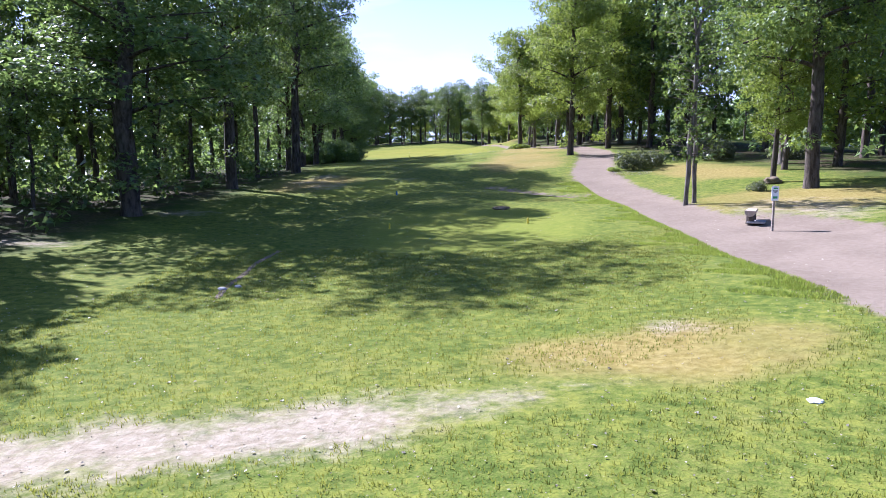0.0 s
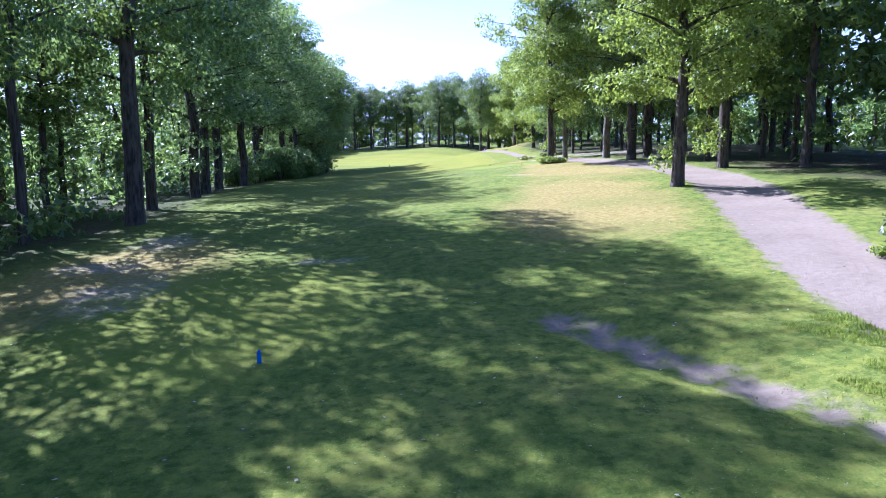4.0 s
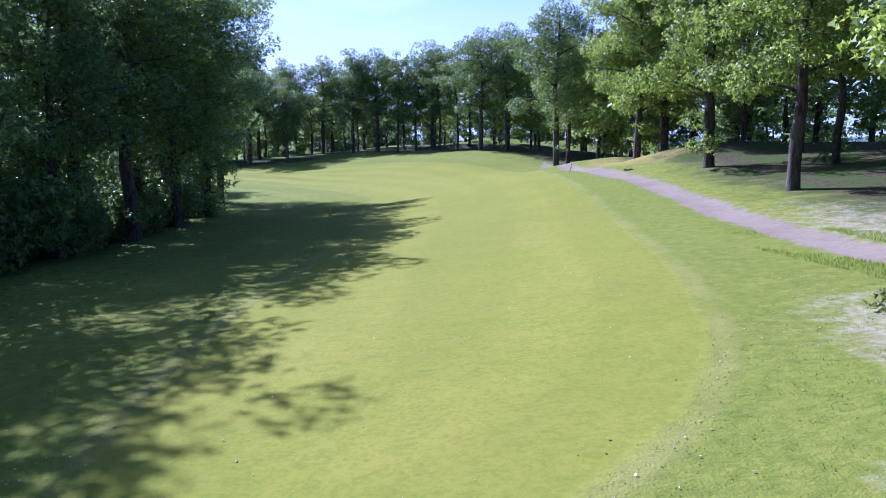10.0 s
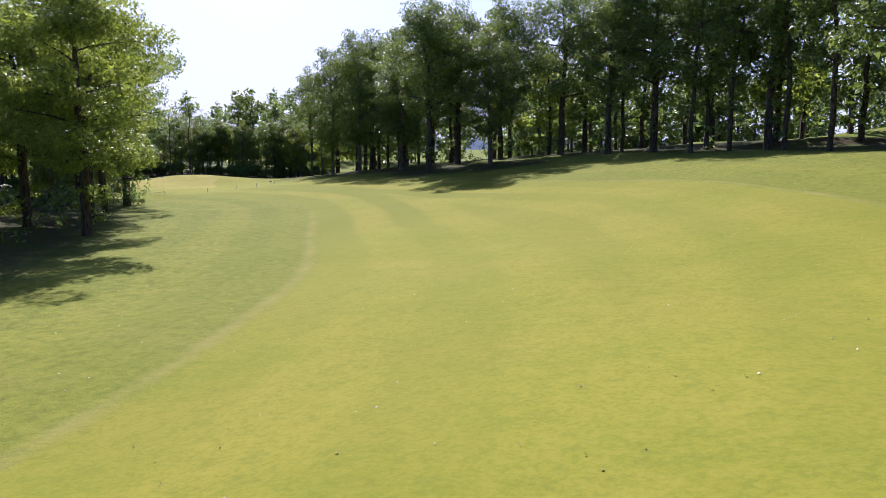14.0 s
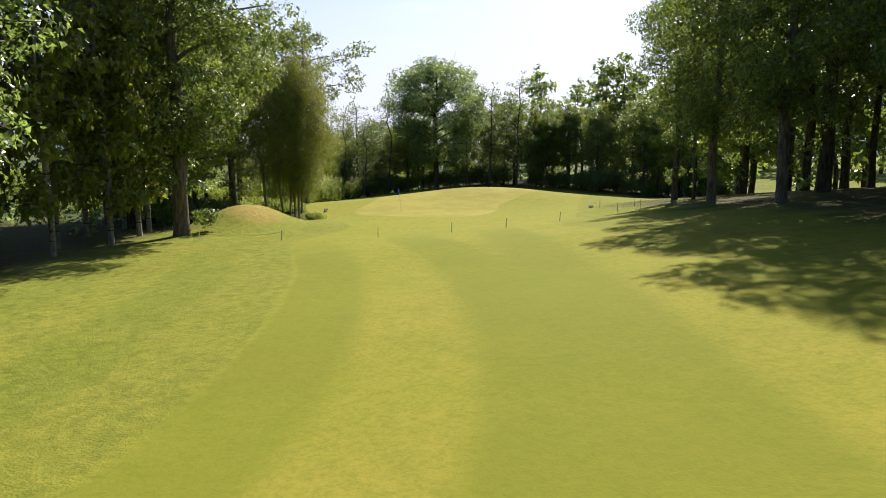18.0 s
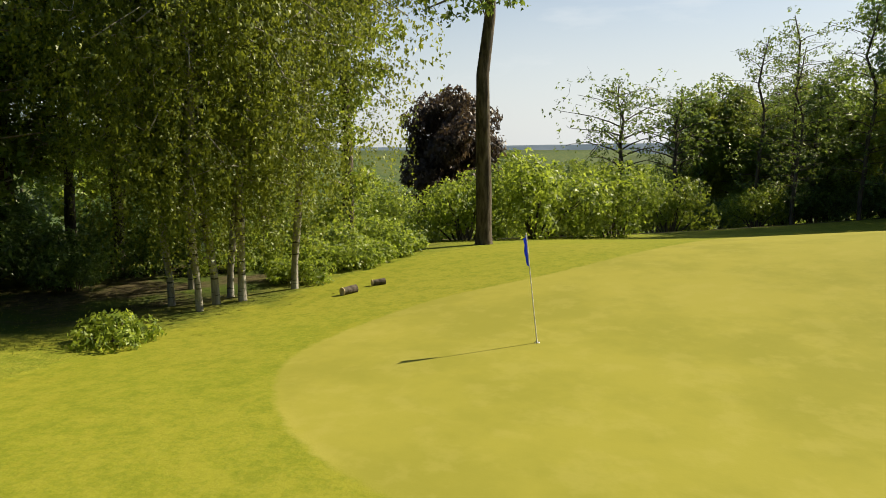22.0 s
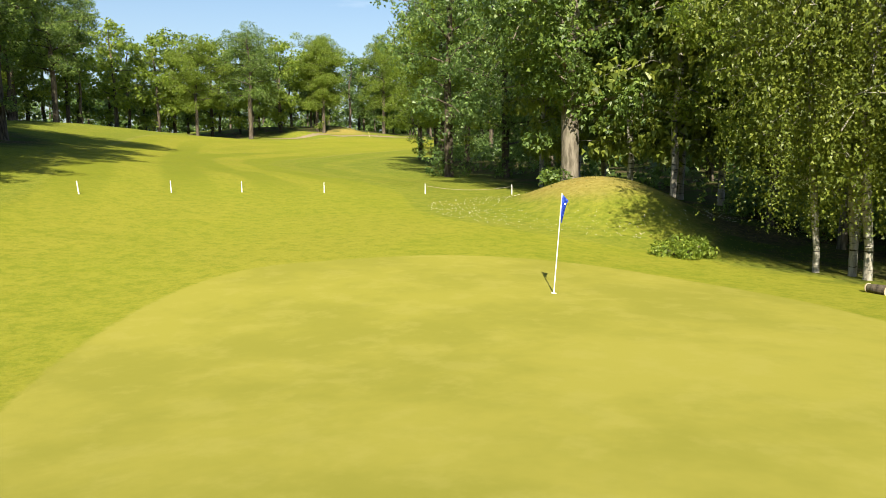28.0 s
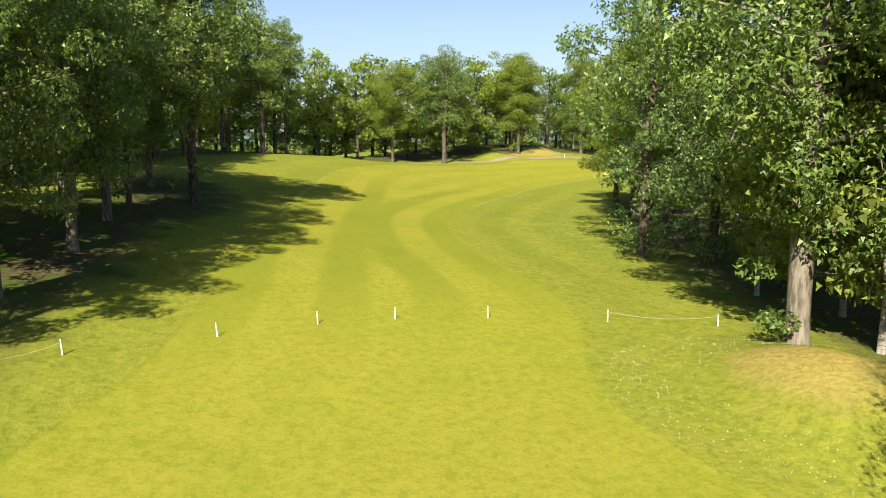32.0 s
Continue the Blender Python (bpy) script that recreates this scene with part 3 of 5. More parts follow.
def tree_meshes(seed, height, girth, crown_from, spread, limbs, per, leaf, bark, leaf_mat, droop=0.0, lean=0.0, low=0, top_heavy=1.35, clump=1.0, twigs=True, weep=0):
    """Trunk with limbs, and the crown."""
    rng = np.random.default_rng(seed)
    v, f, cs, ss = [], [], [], []
    n = 9
    wob = rng.normal(size=(n, 2)) * 0.018 * height
    pts, rad = [], []
    for i in range(n):
        t = i / (n - 1)
        pts.append((wob[i, 0] * t + lean * t * height, wob[i, 1] * t, height * 0.93 * t))
        rad.append(girth * (1 - t) ** 0.75 + 0.03)
    pts[0] = (0, 0, -0.5)
    pts.insert(1, (0, 0, 0.12))
    rad.insert(1, girth * 1.12)
    rad[0] = girth * 1.75
    pts.insert(2, (pts[2][0] * 0.2, pts[2][1] * 0.2, 0.9))
    rad.insert(2, girth * 0.98)
    tube(v, f, pts, rad, 10 if twigs else 6)

    def on_trunk(z):
        for a, b in zip(pts[:-1], pts[1:]):
            if a[2] <= z <= b[2]:
                t = (z - a[2]) / (b[2] - a[2])
                return np.array(a) * (1 - t) + np.array(b) * t
        return np.array(pts[-1])

    for i in range(limbs):
        t = (i + rng.uniform(0.1, 0.9)) / limbs
        z0 = crown_from + (height * 0.88 - crown_from) * t ** 0.9
        o = on_trunk(z0)
        az = i * 2.4 + rng.uniform(-0.5, 0.5)
        shape = math.sin(math.pi * min(1, 0.18 + 0.75 * t ** top_heavy)) ** 0.7
        ln = spread * shape * rng.uniform(0.7, 1.1)
        up = rng.uniform(0.25, 0.75)
        d = np.array([math.cos(az), math.sin(az), 0])
        mid = o + d * ln * 0.5 + np.array([0, 0, up * ln * 0.38])
        end = o + d * ln + np.array([0, 0, up * ln * (0.55 - droop * 0.5)])
        r0 = max(0.035, girth * 0.42 * (1 - t * 0.6))
        tube(v, f, [tuple(o), tuple(o * 0.6 + mid * 0.4 + np.array([0, 0, 0.1])), tuple(mid), tuple(end)], [r0, r0 * 0.75, r0 * 0.5, 0.02], 5 if twigs else 3)
        for k in range(4):
            q = o * (0.66 - 0.22 * k) + end * (0.34 + 0.22 * k) + rng.normal(size=3) * spread * 0.12
            tw = q + rng.normal(size=3) * spread * 0.14
            if twigs:
                tube(v, f, [tuple(q), tuple((q + tw) / 2 + rng.normal(size=3) * 0.1), tuple(tw)], [r0 * 0.35, r0 * 0.22, 0.012], 4)
            cs.append(q if k else (q + tw) / 2)
            ss.append(clump * spread * (0.25 + 0.10 * rng.uniform(-1, 1)) * (0.8 + 0.3 * shape))
    cs.append(np.array(pts[-1]) + np.array([0, 0, 0.02 * height]))
    ss.append(clump * spread * 0.30)
    for i in range(low):
        z0 = rng.uniform(0.12, 0.9) * crown_from
        az = rng.uniform(0, 6.28)
        cs.append(on_trunk(z0) + np.array([math.cos(az), math.sin(az), 0.2]) * girth * rng.uniform(1.5, 4.5))
        ss.append(rng.uniform(0.5, 1.1))
    lv, lf = leaves(rng, cs, ss, per, leaf, droop)
    if weep:
        sv, sf = strands(rng, cs, weep, 3.6, leaf * 0.62)
        lf = np.concatenate([lf, sf + len(lv)])
        lv = np.concatenate([lv, sv])
    return mesh_from("trunk", v, f, bark, True), mesh_from("crown", lv.tolist(), lf.tolist(), leaf_mat)


def strands(rng, origins, count, longest, leaf):
    """Hanging twigs set with small leaves, as on a weeping birch."""
    vs = []
    for _ in range(count):
        o = np.array(origins[int(rng.uniform(0, len(origins)))]) + rng.normal(size=3) * np.array([0.75, 0.75, 0.5])
        ln = longest * rng.uniform(0.3, 1.0)
        n = int(ln / 0.055)
        t = np.linspace(0, 1, n)
        sway = rng.normal(size=2) * 0.18
        p = o + np.stack([sway[0] * t ** 2 * ln * 0.4, sway[1] * t ** 2 * ln * 0.4, -ln * t], -1) + rng.normal(size=(n, 3)) * 0.05
        p = p[p[:, 2] > 1.3]
        n = len(p)
        a = rng.normal(size=(n, 3)) + np.array([0, 0, -1.0])
        a /= np.linalg.norm(a, axis=1)[:, None]
        b = np.cross(a, rng.normal(size=(n, 3)))
        b /= np.linalg.norm(b, axis=1)[:, None] + 1e-9
        w = leaf * rng.uniform(0.7, 1.4, n)[:, None]
        vs.append(np.stack([p + b * w * 0.45, p + a * w, p - b * w * 0.45], 1))
    v = np.concatenate(vs).reshape(-1, 3)
    return v, np.arange(len(v)).reshape(-1, 3)


def tree_thing(name, label, category, trunk_me, crown_me, group):
    ob = new(name)
    ob.empty_display_size = 0.3
    for nm, me in (("trunk", trunk_me), ("crown", crown_me)):
        c = new(nm, me)
        c.parent = ob
    return tagged(ob, label, category, group)


def put_thing(proto, x, y, turn=0.0, s=1.0, sz=None, sink=0.05):
    m = pose(x, y, gz(x, y) - sink, 0, 0, turn) @ Matrix.Diagonal((s, s, sz or s, 1))
    return copy_thing(proto, m)


PROTO = {}


def proto(key, name, label, category, group, *a, **k):
    PROTO[key] = tree_thing(name, label, category, *tree_meshes(*a, **k), group)


WG = "trees of the golf wood"
#            key     name       label ...                                                                               seed  h  girth from spread limbs per leaf
proto("oak_a", "oak_tree", "tall mature oak with a dark straight trunk and broad green crown", "tree", WG, 11, 22, 0.42, 6.5, 5.6, 20, 64, 0.20, BARK_OAK, LEAF_OAK, low=2)
proto("oak_b", "oak_tree", "tall oak with dark furrowed bark and high leafy crown", "tree", WG, 12, 22.5, 0.38, 7.5, 5.0, 19, 64, 0.20, BARK_OAK, LEAF_OAK, low=4)
proto("oak_k", "oak_tree", "tall shaded oak with dark bark and blue-green leaves", "tree", WG, 61, 22.5, 0.34, 5.0, 5.2, 24, 50, 0.19, BARK_OAK, LEAF_DARK, low=6, clump=0.92)
proto("round_oak", "oak_tree", "broad round-crowned dark oak standing alone beyond the green", "tree", WG, 62, 19, 0.45, 3.2, 8.2, 34, 46, 0.24, BARK_OAK, LEAF_DARK, top_heavy=1.7, clump=0.8)
proto("oak_c", "oak_tree", "tall oak with sunlit young green leaves", "tree", WG, 13, 21, 0.36, 4.6, 5.4, 22, 84, 0.18, BARK_OAK, LEAF_LIME, low=4)
proto("oak_d", "oak_tree", "slender woodland oak crowded among its neighbours", "tree", WG, 14, 21, 0.22, 6.0, 3.6, 18, 34, 0.26, BARK_OAK, LEAF_OAK, low=3)
proto("alder_a", "alder_tree", "dense dark alder leafy almost down to the ground", "tree", WG, 15, 17, 0.22, 1.2, 4.2, 21, 26, 0.27, BARK_OAK, LEAF_DARK)
proto("alder_b", "alder_tree", "slim dark alder with thin upright stem", "tree", WG, 16, 19, 0.17, 2.6, 3.3, 20, 25, 0.27, BARK_OAK, LEAF_DARK)
proto("alder_n", "alder_tree", "ivy-clad alder leafy down its whole trunk", "tree", WG, 45, 18, 0.30, 2.0, 4.0, 26, 48, 0.18, BARK_OAK, LEAF_DARK, low=8)
proto("maple", "maple_tree", "bright green maple hung with low leafy boughs", "tree", WG, 17, 18, 0.30, 4.4, 5.0, 23, 96, 0.165, BARK_OAK, LEAF_LIME)
proto("pale_oak", "oak_tree", "big oak with a pale sunlit grey trunk", "tree", WG, 18, 21.5, 0.37, 4.0, 5.8, 22, 64, 0.20, BARK_PALE, LEAF_OAK, low=2)
proto("pale_oak_n", "oak_tree", "big oak with pale trunk and leafy side shoots", "tree", WG, 46, 20, 0.42, 3.4, 5.0, 30, 96, 0.17, BARK_PALE, LEAF_OAK, low=6)
proto("far_a", "oak_tree", "oak of the woods beyond the fairway", "tree", WG, 21, 21, 0.34, 3.6, 5.0, 14, 12, 0.46, BARK_OAK, LEAF_OAK, low=3, twigs=False)
proto("far_b", "oak_tree", "darker oak standing deep in the wood", "tree", WG, 22, 22, 0.30, 5.0, 4.6, 14, 12, 0.46, BARK_OAK, LEAF_DARK, low=3, twigs=False)
proto("far_c", "oak_tree", "leafy oak with low boughs at the wood's edge", "tree", WG, 47, 18, 0.32, 1.8, 5.2, 15, 12, 0.46, BARK_OAK, LEAF_LIME, twigs=False)
proto("deep_a", "oak_tree", "oak deep in the wood", "tree", WG, 41, 22, 0.32, 3.5, 5.0, 11, 7, 0.70, BARK_OAK, LEAF_OAK, low=2, twigs=False)
proto("deep_b", "oak_tree", "dark oak deep in the wood", "tree", WG, 42, 22, 0.30, 4.5, 4.6, 11, 7, 0.70, BARK_OAK, LEAF_DARK, low=2, twigs=False)
proto("birch_far", "birch_tree", "slim birch in the belt of trees beyond the green", "tree", WG, 43, 15, 0.13, 2.6, 2.6, 20, 34, 0.30, BARK_BIRCH, LEAF_BIRCH, droop=0.9, lean=0.03)
proto("birch", "birch_tree", "weeping silver birch with pale stem and yellow-green leaves", "tree", WG, 23, 16, 0.10, 3.6, 3.1, 28, 100, 0.10, BARK_BIRCH, LEAF_BIRCH, droop=1.6, lean=0.06, clump=0.78, weep=460)
proto("copper", "beech_tree", "round copper beech with dark reddish leaves", "tree", WG, 24, 14, 0.4, 2.2, 5.6, 26, 44, 0.38, BARK_OAK, LEAF_COPPER)
proto("airy", "young_tree", "tall airy young tree with thin leaves and visible boughs", "tree", WG, 63, 15, 0.13, 2.0, 3.0, 34, 22, 0.15, BARK_OAK, LEAF_OAK, lean=0.02, clump=0.7)
proto("thin", "young_tree", "half-bare young tree with a thin leaning stem", "tree", WG, 25, 16, 0.13, 2.6, 2.2, 34, 3, 0.18, BARK_PALE, LEAF_OAK, lean=0.03, clump=0.4)
proto("sparse", "oak_tree", "old sparse oak with bare crooked boughs", "tree", WG, 26, 15, 0.26, 6.0, 5.2, 24, 6, 0.24, BARK_OAK, LEAF_OAK, clump=0.75)
proto("bole", "oak_tree", "tall bare-trunked oak with its crown high above", "tree", WG, 27, 20, 0.34, 9.6, 5.6, 18, 40, 0.22, BARK_OAK, LEAF_OAK, top_heavy=1.5, clump=0.75)
proto("ivy_oak", "oak_tree", "slim oak whose trunk is wrapped in bright leaves", "tree", WG, 48, 20, 0.26, 4.0, 2.8, 22, 60, 0.22, BARK_OAK, LEAF_LIME, low=10)


def bush_mesh(seed, r, h, per, leaf, mat):
    rng = np.random.default_rng(seed)
    v, f, cs, ss = [], [], [], []
    for i in range(11):
        az, q = rng.uniform(0, 6.28), r * math.sqrt(rng.uniform(0.02, 0.75))
        z = h * rng.uniform(0.3, 0.78) * (1 - 0.35 * q / r)
        c = (q * math.cos(az), q * math.sin(az), z)
        tube(v, f, [(0.2 * c[0], 0.2 * c[1], -0.1), (0.6 * c[0], 0.6 * c[1], z * 0.6), c], [0.035, 0.025, 0.01], 4)
        cs.append(c)
        ss.append(r * rng.uniform(0.30, 0.48))
    lv, lf = leaves(rng, cs, ss, per, leaf, 0.15, 0.8 * h / r if h < r else 1.0)
    lv[:, 2] = np.maximum(lv[:, 2], 0.02)
    return mesh_from("branch_frame", v, f, BARK_OAK, True), mesh_from("foliage", lv.tolist(), lf.tolist(), mat)


def bush_proto(key, label, seed, r, h, per, leaf, mat, group="bushes along the hole"):
    ob = new("bush")
    for nm, me in zip(("branch_frame", "foliage"), bush_mesh(seed, r, h, per, leaf, mat)):
        new(nm, me).parent = ob
    PROTO[key] = tagged(ob, label, "bush", group)


bush_proto("bush_dark", "dense dark green undergrowth bush at the wood's edge", 31, 2.0, 3.0, 200, 0.155, LEAF_DARK)
bush_proto("bush_green", "rounded leafy green bush", 32, 1.8, 1.9, 260, 0.14, LEAF_OAK)
bush_proto("bush_lime", "low bright yellow-green bush", 33, 1.0, 0.8, 260, 0.13, LEAF_LIME)
bush_proto("bush_pale", "pale grey-green bush in flower", 34, 1.5, 1.5, 170, 0.16, LEAF_PALE)

bush_proto("bush_low", "low rounded yellow-green bush beside the green", 38, 1.0, 0.8, 420, 0.10, LEAF_LIME)
bush_proto("bush_bright", "big sunlit green bush beyond the green", 37, 1.7, 2.5, 420, 0.095, LEAF_LIME)
bush_proto("bush_nettle", "bright green nettles and brambles below the green", 35, 1.5, 1.1, 320, 0.11, LEAF_LIME)
bush_proto("bush_dry", "small yellowing bush beside the dirt track", 36, 1.0, 0.8, 230, 0.14, LEAF_BIRCH)

for ob in PROTO.values():
    ob.location = (0, 0, 0)

# ---- trees that stand singly or on the woods' edges ----
SINGLE = []


def plant(key, x, y, s=1.0, sz=None, turn=None):
    SINGLE.append((x, y))
    return put_thing(PROTO[key], x, y, (x * 37 + y * 91) % 360 if turn is None else turn, s, sz)


# by the tees
plant("oak_a", 22.9, 44, 1.0)
plant("oak_d", 26, 54)
plant("maple", 22.2, 47.6, 0.62)
plant("pale_oak", 28.2, 59, 0.9)
plant("thin", 14.5, 41.8, 1.0, turn=20)
plant("thin", 15.1, 42.1, 0.95, turn=200)
plant("oak_c", 15.0, 81.2, 1.0)
plant("oak_a", -15.8, 82.5, 1.22, 1.3)
plant("oak_k", -18.6, 92.5, 1.1, 1.4)
plant("oak_k", -18.6, 76, 0.75, 1.38)
plant("oak_k", -20.0, 47.6, 1.85, 1.15)
plant("oak_k", -19.5, 105, 1.3, 1.18)
plant("oak_k", -21, 113, 1.35, 1.2)
plant("oak_k", -22, 121, 1.35, 1.18)
plant("oak_k", -21, 128, 1.35, 1.18)
plant("oak_k", -21, 152, 1.35, 1.18)
plant("oak_k", -22.5, 144.5, 1.35, 1.2)
plant("oak_k", -22, 139.5, 1.3, 1.18)
plant("oak_k", -22.6, 167, 1.05)
plant("oak_k", -20.8, 161, 1.25, 1.1)
plant("oak_a", -18.5, 66, 1.2)
plant("oak_b", -24.5, 57, 1.2)
plant("alder_b", -26, 47, 0.65)
plant("oak_d", -30, 52, 0.7)
plant("oak_d", -26, 78)
plant("oak_d", -28, 60)
plant("alder_b", -23.5, 61)
plant("oak_c", 21.5, 91)
plant("oak_d", 27, 97)
# beside the track
plant("maple", 12.7, 110.2, 1.0)
plant("pale_oak", 19, 114, 1.0)
plant("oak_a", 19.3, 106)
plant("oak_b", 21.2, 107.5)
plant("oak_d", 22.3, 96)
plant("oak_b", 25.2, 99.5)
plant("oak_d", 31, 104)
plant("pale_oak", 17, 125.5, 0.8)
plant("thin", 17.2, 135, 0.8)
plant("oak_d", 17.5, 137, 0.95)
plant("oak_c", 20, 151, 1.05)
plant("oak_d", 24, 156)
plant("maple", 22, 171, 1.1)
plant("oak_c", 22.1, 186.5, 1.1)
plant("oak_c", 20.5, 205)
plant("maple", 23, 205, 1.15)
plant("oak_d", 28, 142)
# leafy wall on the left of the fairway
for i, y in enumerate((172, 176.5, 181, 185, 189.5, 193.5, 198, 202)):
    plant(("alder_n", "oak_k", "oak_b")[i % 3], -19.6 - 1.5 * (i % 2) - 0.09 * max(0, y - 185), y, 1.05 + 0.12 * (i % 3), 1.0 + 0.12 * (i % 2))
for i, y in enumerate((146, 150, 155, 160, 164.5, 169)):
    put_thing(PROTO["bush_dark"], -20.4 - 0.8 * (i % 2), y, i * 77, 1.5 + 0.3 * (i % 3), 1.9 + 0.3 * (i % 2))
# far bend
plant("oak_a", 14.5, 226.5)
plant("maple", 17, 236)
plant("oak_d", 8.8, 259)
plant("oak_a", 9.3, 268, 1.05)
plant("oak_a", 4.3, 264)
plant("oak_d", -0.2, 271)
plant("oak_d", -4, 277)
plant("oak_b", -5.8, 281)
plant("oak_d", -9.2, 281)
plant("oak_d", -13, 282)
plant("oak_a", -18, 287)
plant("oak_b", -23.6, 288.6)
plant("oak_a", -31.5, 294)
plant("oak_b", -41, 296)
plant("oak_a", -46, 293)
plant("oak_d", -50.5, 299)
plant("oak_b", -45, 283.8, 1.0)
plant("pale_oak", -37.5, 286, 0.8)
plant("oak_d", -48, 289)
plant("pale_oak", -54, 291, 0.8)
plant("pale_oak", -63.0, 293.5, 0.78, 0.95)
plant("pale_oak", -70.8, 296.8, 0.75, 0.9)
plant("oak_a", -65.8, 300.4)
plant("oak_d", -68.6, 309)
plant("oak_d", -59, 298)
plant("oak_b", -80.5, 303, 0.62, 0.8)
plant("oak_d", -77, 301.5, 0.6, 0.78)
plant("oak_d", -64, 307)
for bx, by, bs in ((23, 221, 1.05), (24.5, 229, 1.1), (22, 241, 1.0), (18.5, 250, 1.05), (25, 213, 1.1), (14.5, 259, 1.0), (26, 236, 1.1)):
    plant("far_c", bx, by, bs)
# left edge from the bend to the green
plant("alder_n", -27.2, 215.0, 1.15, 1.5)
plant("oak_k", -24.9, 212.3, 1.15, 1.25)
plant("oak_k", -29, 207, 1.2, 1.25)
plant("maple", -50, 241.2, 0.95)
plant("oak_c", -56, 246.5, 0.9)
plant("oak_c", -40.5, 234.5, 0.85)
plant("alder_n", -67.1, 256.8, 1.25, 1.3)
plant("alder_n", -70.5, 253.5, 1.1, 1.2)
plant("pale_oak_n", -86.2, 267.0, 1.2, 1.3)
for bx, by, bs in ((-80, 257, 1.2), (-84, 260, 1.3), (-90, 261.5, 1.25), (-93, 263, 1.3), (-77, 254.5, 1.2), (-96, 264, 1.2), (-88.5, 264.6, 1.25), (-83, 262.8, 1.2), (-91.5, 265.4, 1.3), (-79, 260, 1.1)):
    plant("birch_far", bx, by, bs)
plant("maple", -98.0, 269.4, 0.78)
plant("thin", -101.7, 273.0, 1.15)
plant("thin", -100.3, 269.2, 1.1)
plant("thin", -99.7, 268.2, 1.0)
plant("thin", -100.9, 268.4, 1.2)
plant("oak_k", -109.3, 274.2, 0.95)
plant("oak_k", -112.9, 270.0, 0.9)
plant("oak_k", -108.5, 266.5, 0.85)
plant("oak_k", -103.6, 266.5, 0.85)
plant("oak_d", -105, 269.5, 1.0)
plant("oak_d", -108.5, 271.5, 0.9)
plant("maple", -111, 267, 0.75)
plant("oak_c", -106.5, 266.5, 0.8)
plant("maple", -103, 263, 0.9)
plant("oak_c", -96, 264.5, 0.9)
for x, y, q in ((-99.6, 269.6, 0.8), (-100.6, 271, 0.7), (-96.5, 267.4, 0.9), (-104.5, 273.2, 0.6), (-103.4, 270.6, 0.9), (-106, 271.8, 0.8), (-108, 273.4, 0.75), (-106.6, 268.6, 1.1), (-109.8, 270, 1.0), (-112.6, 271.6, 0.8), (-101.5, 268, 1.0), (-113.5, 267, 1.1), (-110, 264, 1.2), (-105, 265, 1.2)):
    put_thing(PROTO["bush_dark"], x, y, (x * 61) % 360, q)
plant("bole", -116.1, 283.3, 1.0)
plant("ivy_oak", -117.9, 276.4, 1.0)
plant("thin", -118.8, 271.5, 0.9)
plant("thin", -121, 270, 0.95)
plant("thin", -122.5, 269, 0.9)
for bx, by, bs, bt in ((-103.6, 278.8, 1.0, 0), (-104.1, 279.3, 1.05, 70), (-104.6, 278.6, 0.95, 160), (-105.6, 276.6, 1.1, 240), (-103.3, 277.6, 0.9, 300), (-105.8, 280.0, 1.0, 120), (-102.7, 278.9, 0.85, 30)):
    plant("birch", bx, by, bs, turn=bt)
# beyond the green
plant("round_oak", -140, 310.5, 0.98, 1.06)
plant("copper", -159, 269.0, 0.9, 1.2)
plant("sparse", -149, 287, 0.95)
plant("sparse", -146, 291.5, 0.8)
for ax, ay, q in ((-145, 297, 1.0), (-146.5, 300, 1.1), (-142.5, 303.5, 1.05), (-141, 299, 0.85), (-133, 316, 1.1), (-130, 319, 1.2), (-136.5, 314, 0.9)):
    plant("airy", ax, ay, q)
plant("alder_b", -131, 325, 0.7)
plant("birch_far", -133, 324, 0.9, turn=200)
BACK = smooth([(-150, 292), (-152, 300), (-150, 309), (-142, 320), (-128, 329), (-112, 330), (-100, 326)], False)
rng_back = np.random.default_rng(8)
for i, (px, py) in enumerate(BACK):
    for k in range(2):
        x, y = px + rng_back.uniform(-3, 3) - 3.5 * k, py + rng_back.uniform(-1.5, 1.5) + 2.5 * k
        key = ("alder_a", "alder_b", "birch_far", "far_a", "oak_d", "maple")[int(rng_back.uniform(0, 6))]
        plant(key, x, y, rng_back.uniform(0.55, 0.72) if key != "birch_far" else rng_back.uniform(0.75, 0.95))
    put_thing(PROTO["bush_dark"], px + rng_back.uniform(2, 4), py + rng_back.uniform(-2, 2), rng_back.uniform(0, 360), rng_back.uniform(0.9, 1.5))
for x, y, q in ((-124, 284, 2.1), (-127, 288, 1.9), (-121.5, 281, 1.7), (-131, 284, 1.8), (-130, 279, 1.9), (-127, 275, 1.5), (-136, 291, 1.7), (-138, 284, 1.8), (-142, 297, 1.5), (-143, 290, 1.6), (-146, 283, 1.7), (-133, 272, 1.7), (-140, 276, 1.6), (-150, 277, 1.6), (-126, 268, 1.5), (-141, 268, 1.8)):
    put_thing(PROTO["bush_bright"], x, y, (x * 53) % 360, q)
for x, y, q in ((-107, 279.5, 0.8), (-109, 280, 0.9), (-111, 280.5, 0.85), (-113, 280.8, 1.0), (-110, 278, 1.1), (-113, 278, 1.2), (-115.3, 279.5, 1.0), (-118.5, 279, 1.2), (-120, 276.5, 1.3), (-116.5, 274, 1.3), (-123, 273, 1.3), (-112, 274.5, 1.2), (-108.6, 276, 0.9)):
    put_thing(PROTO["bush_nettle"], x, y, (x * 71) % 360, q)
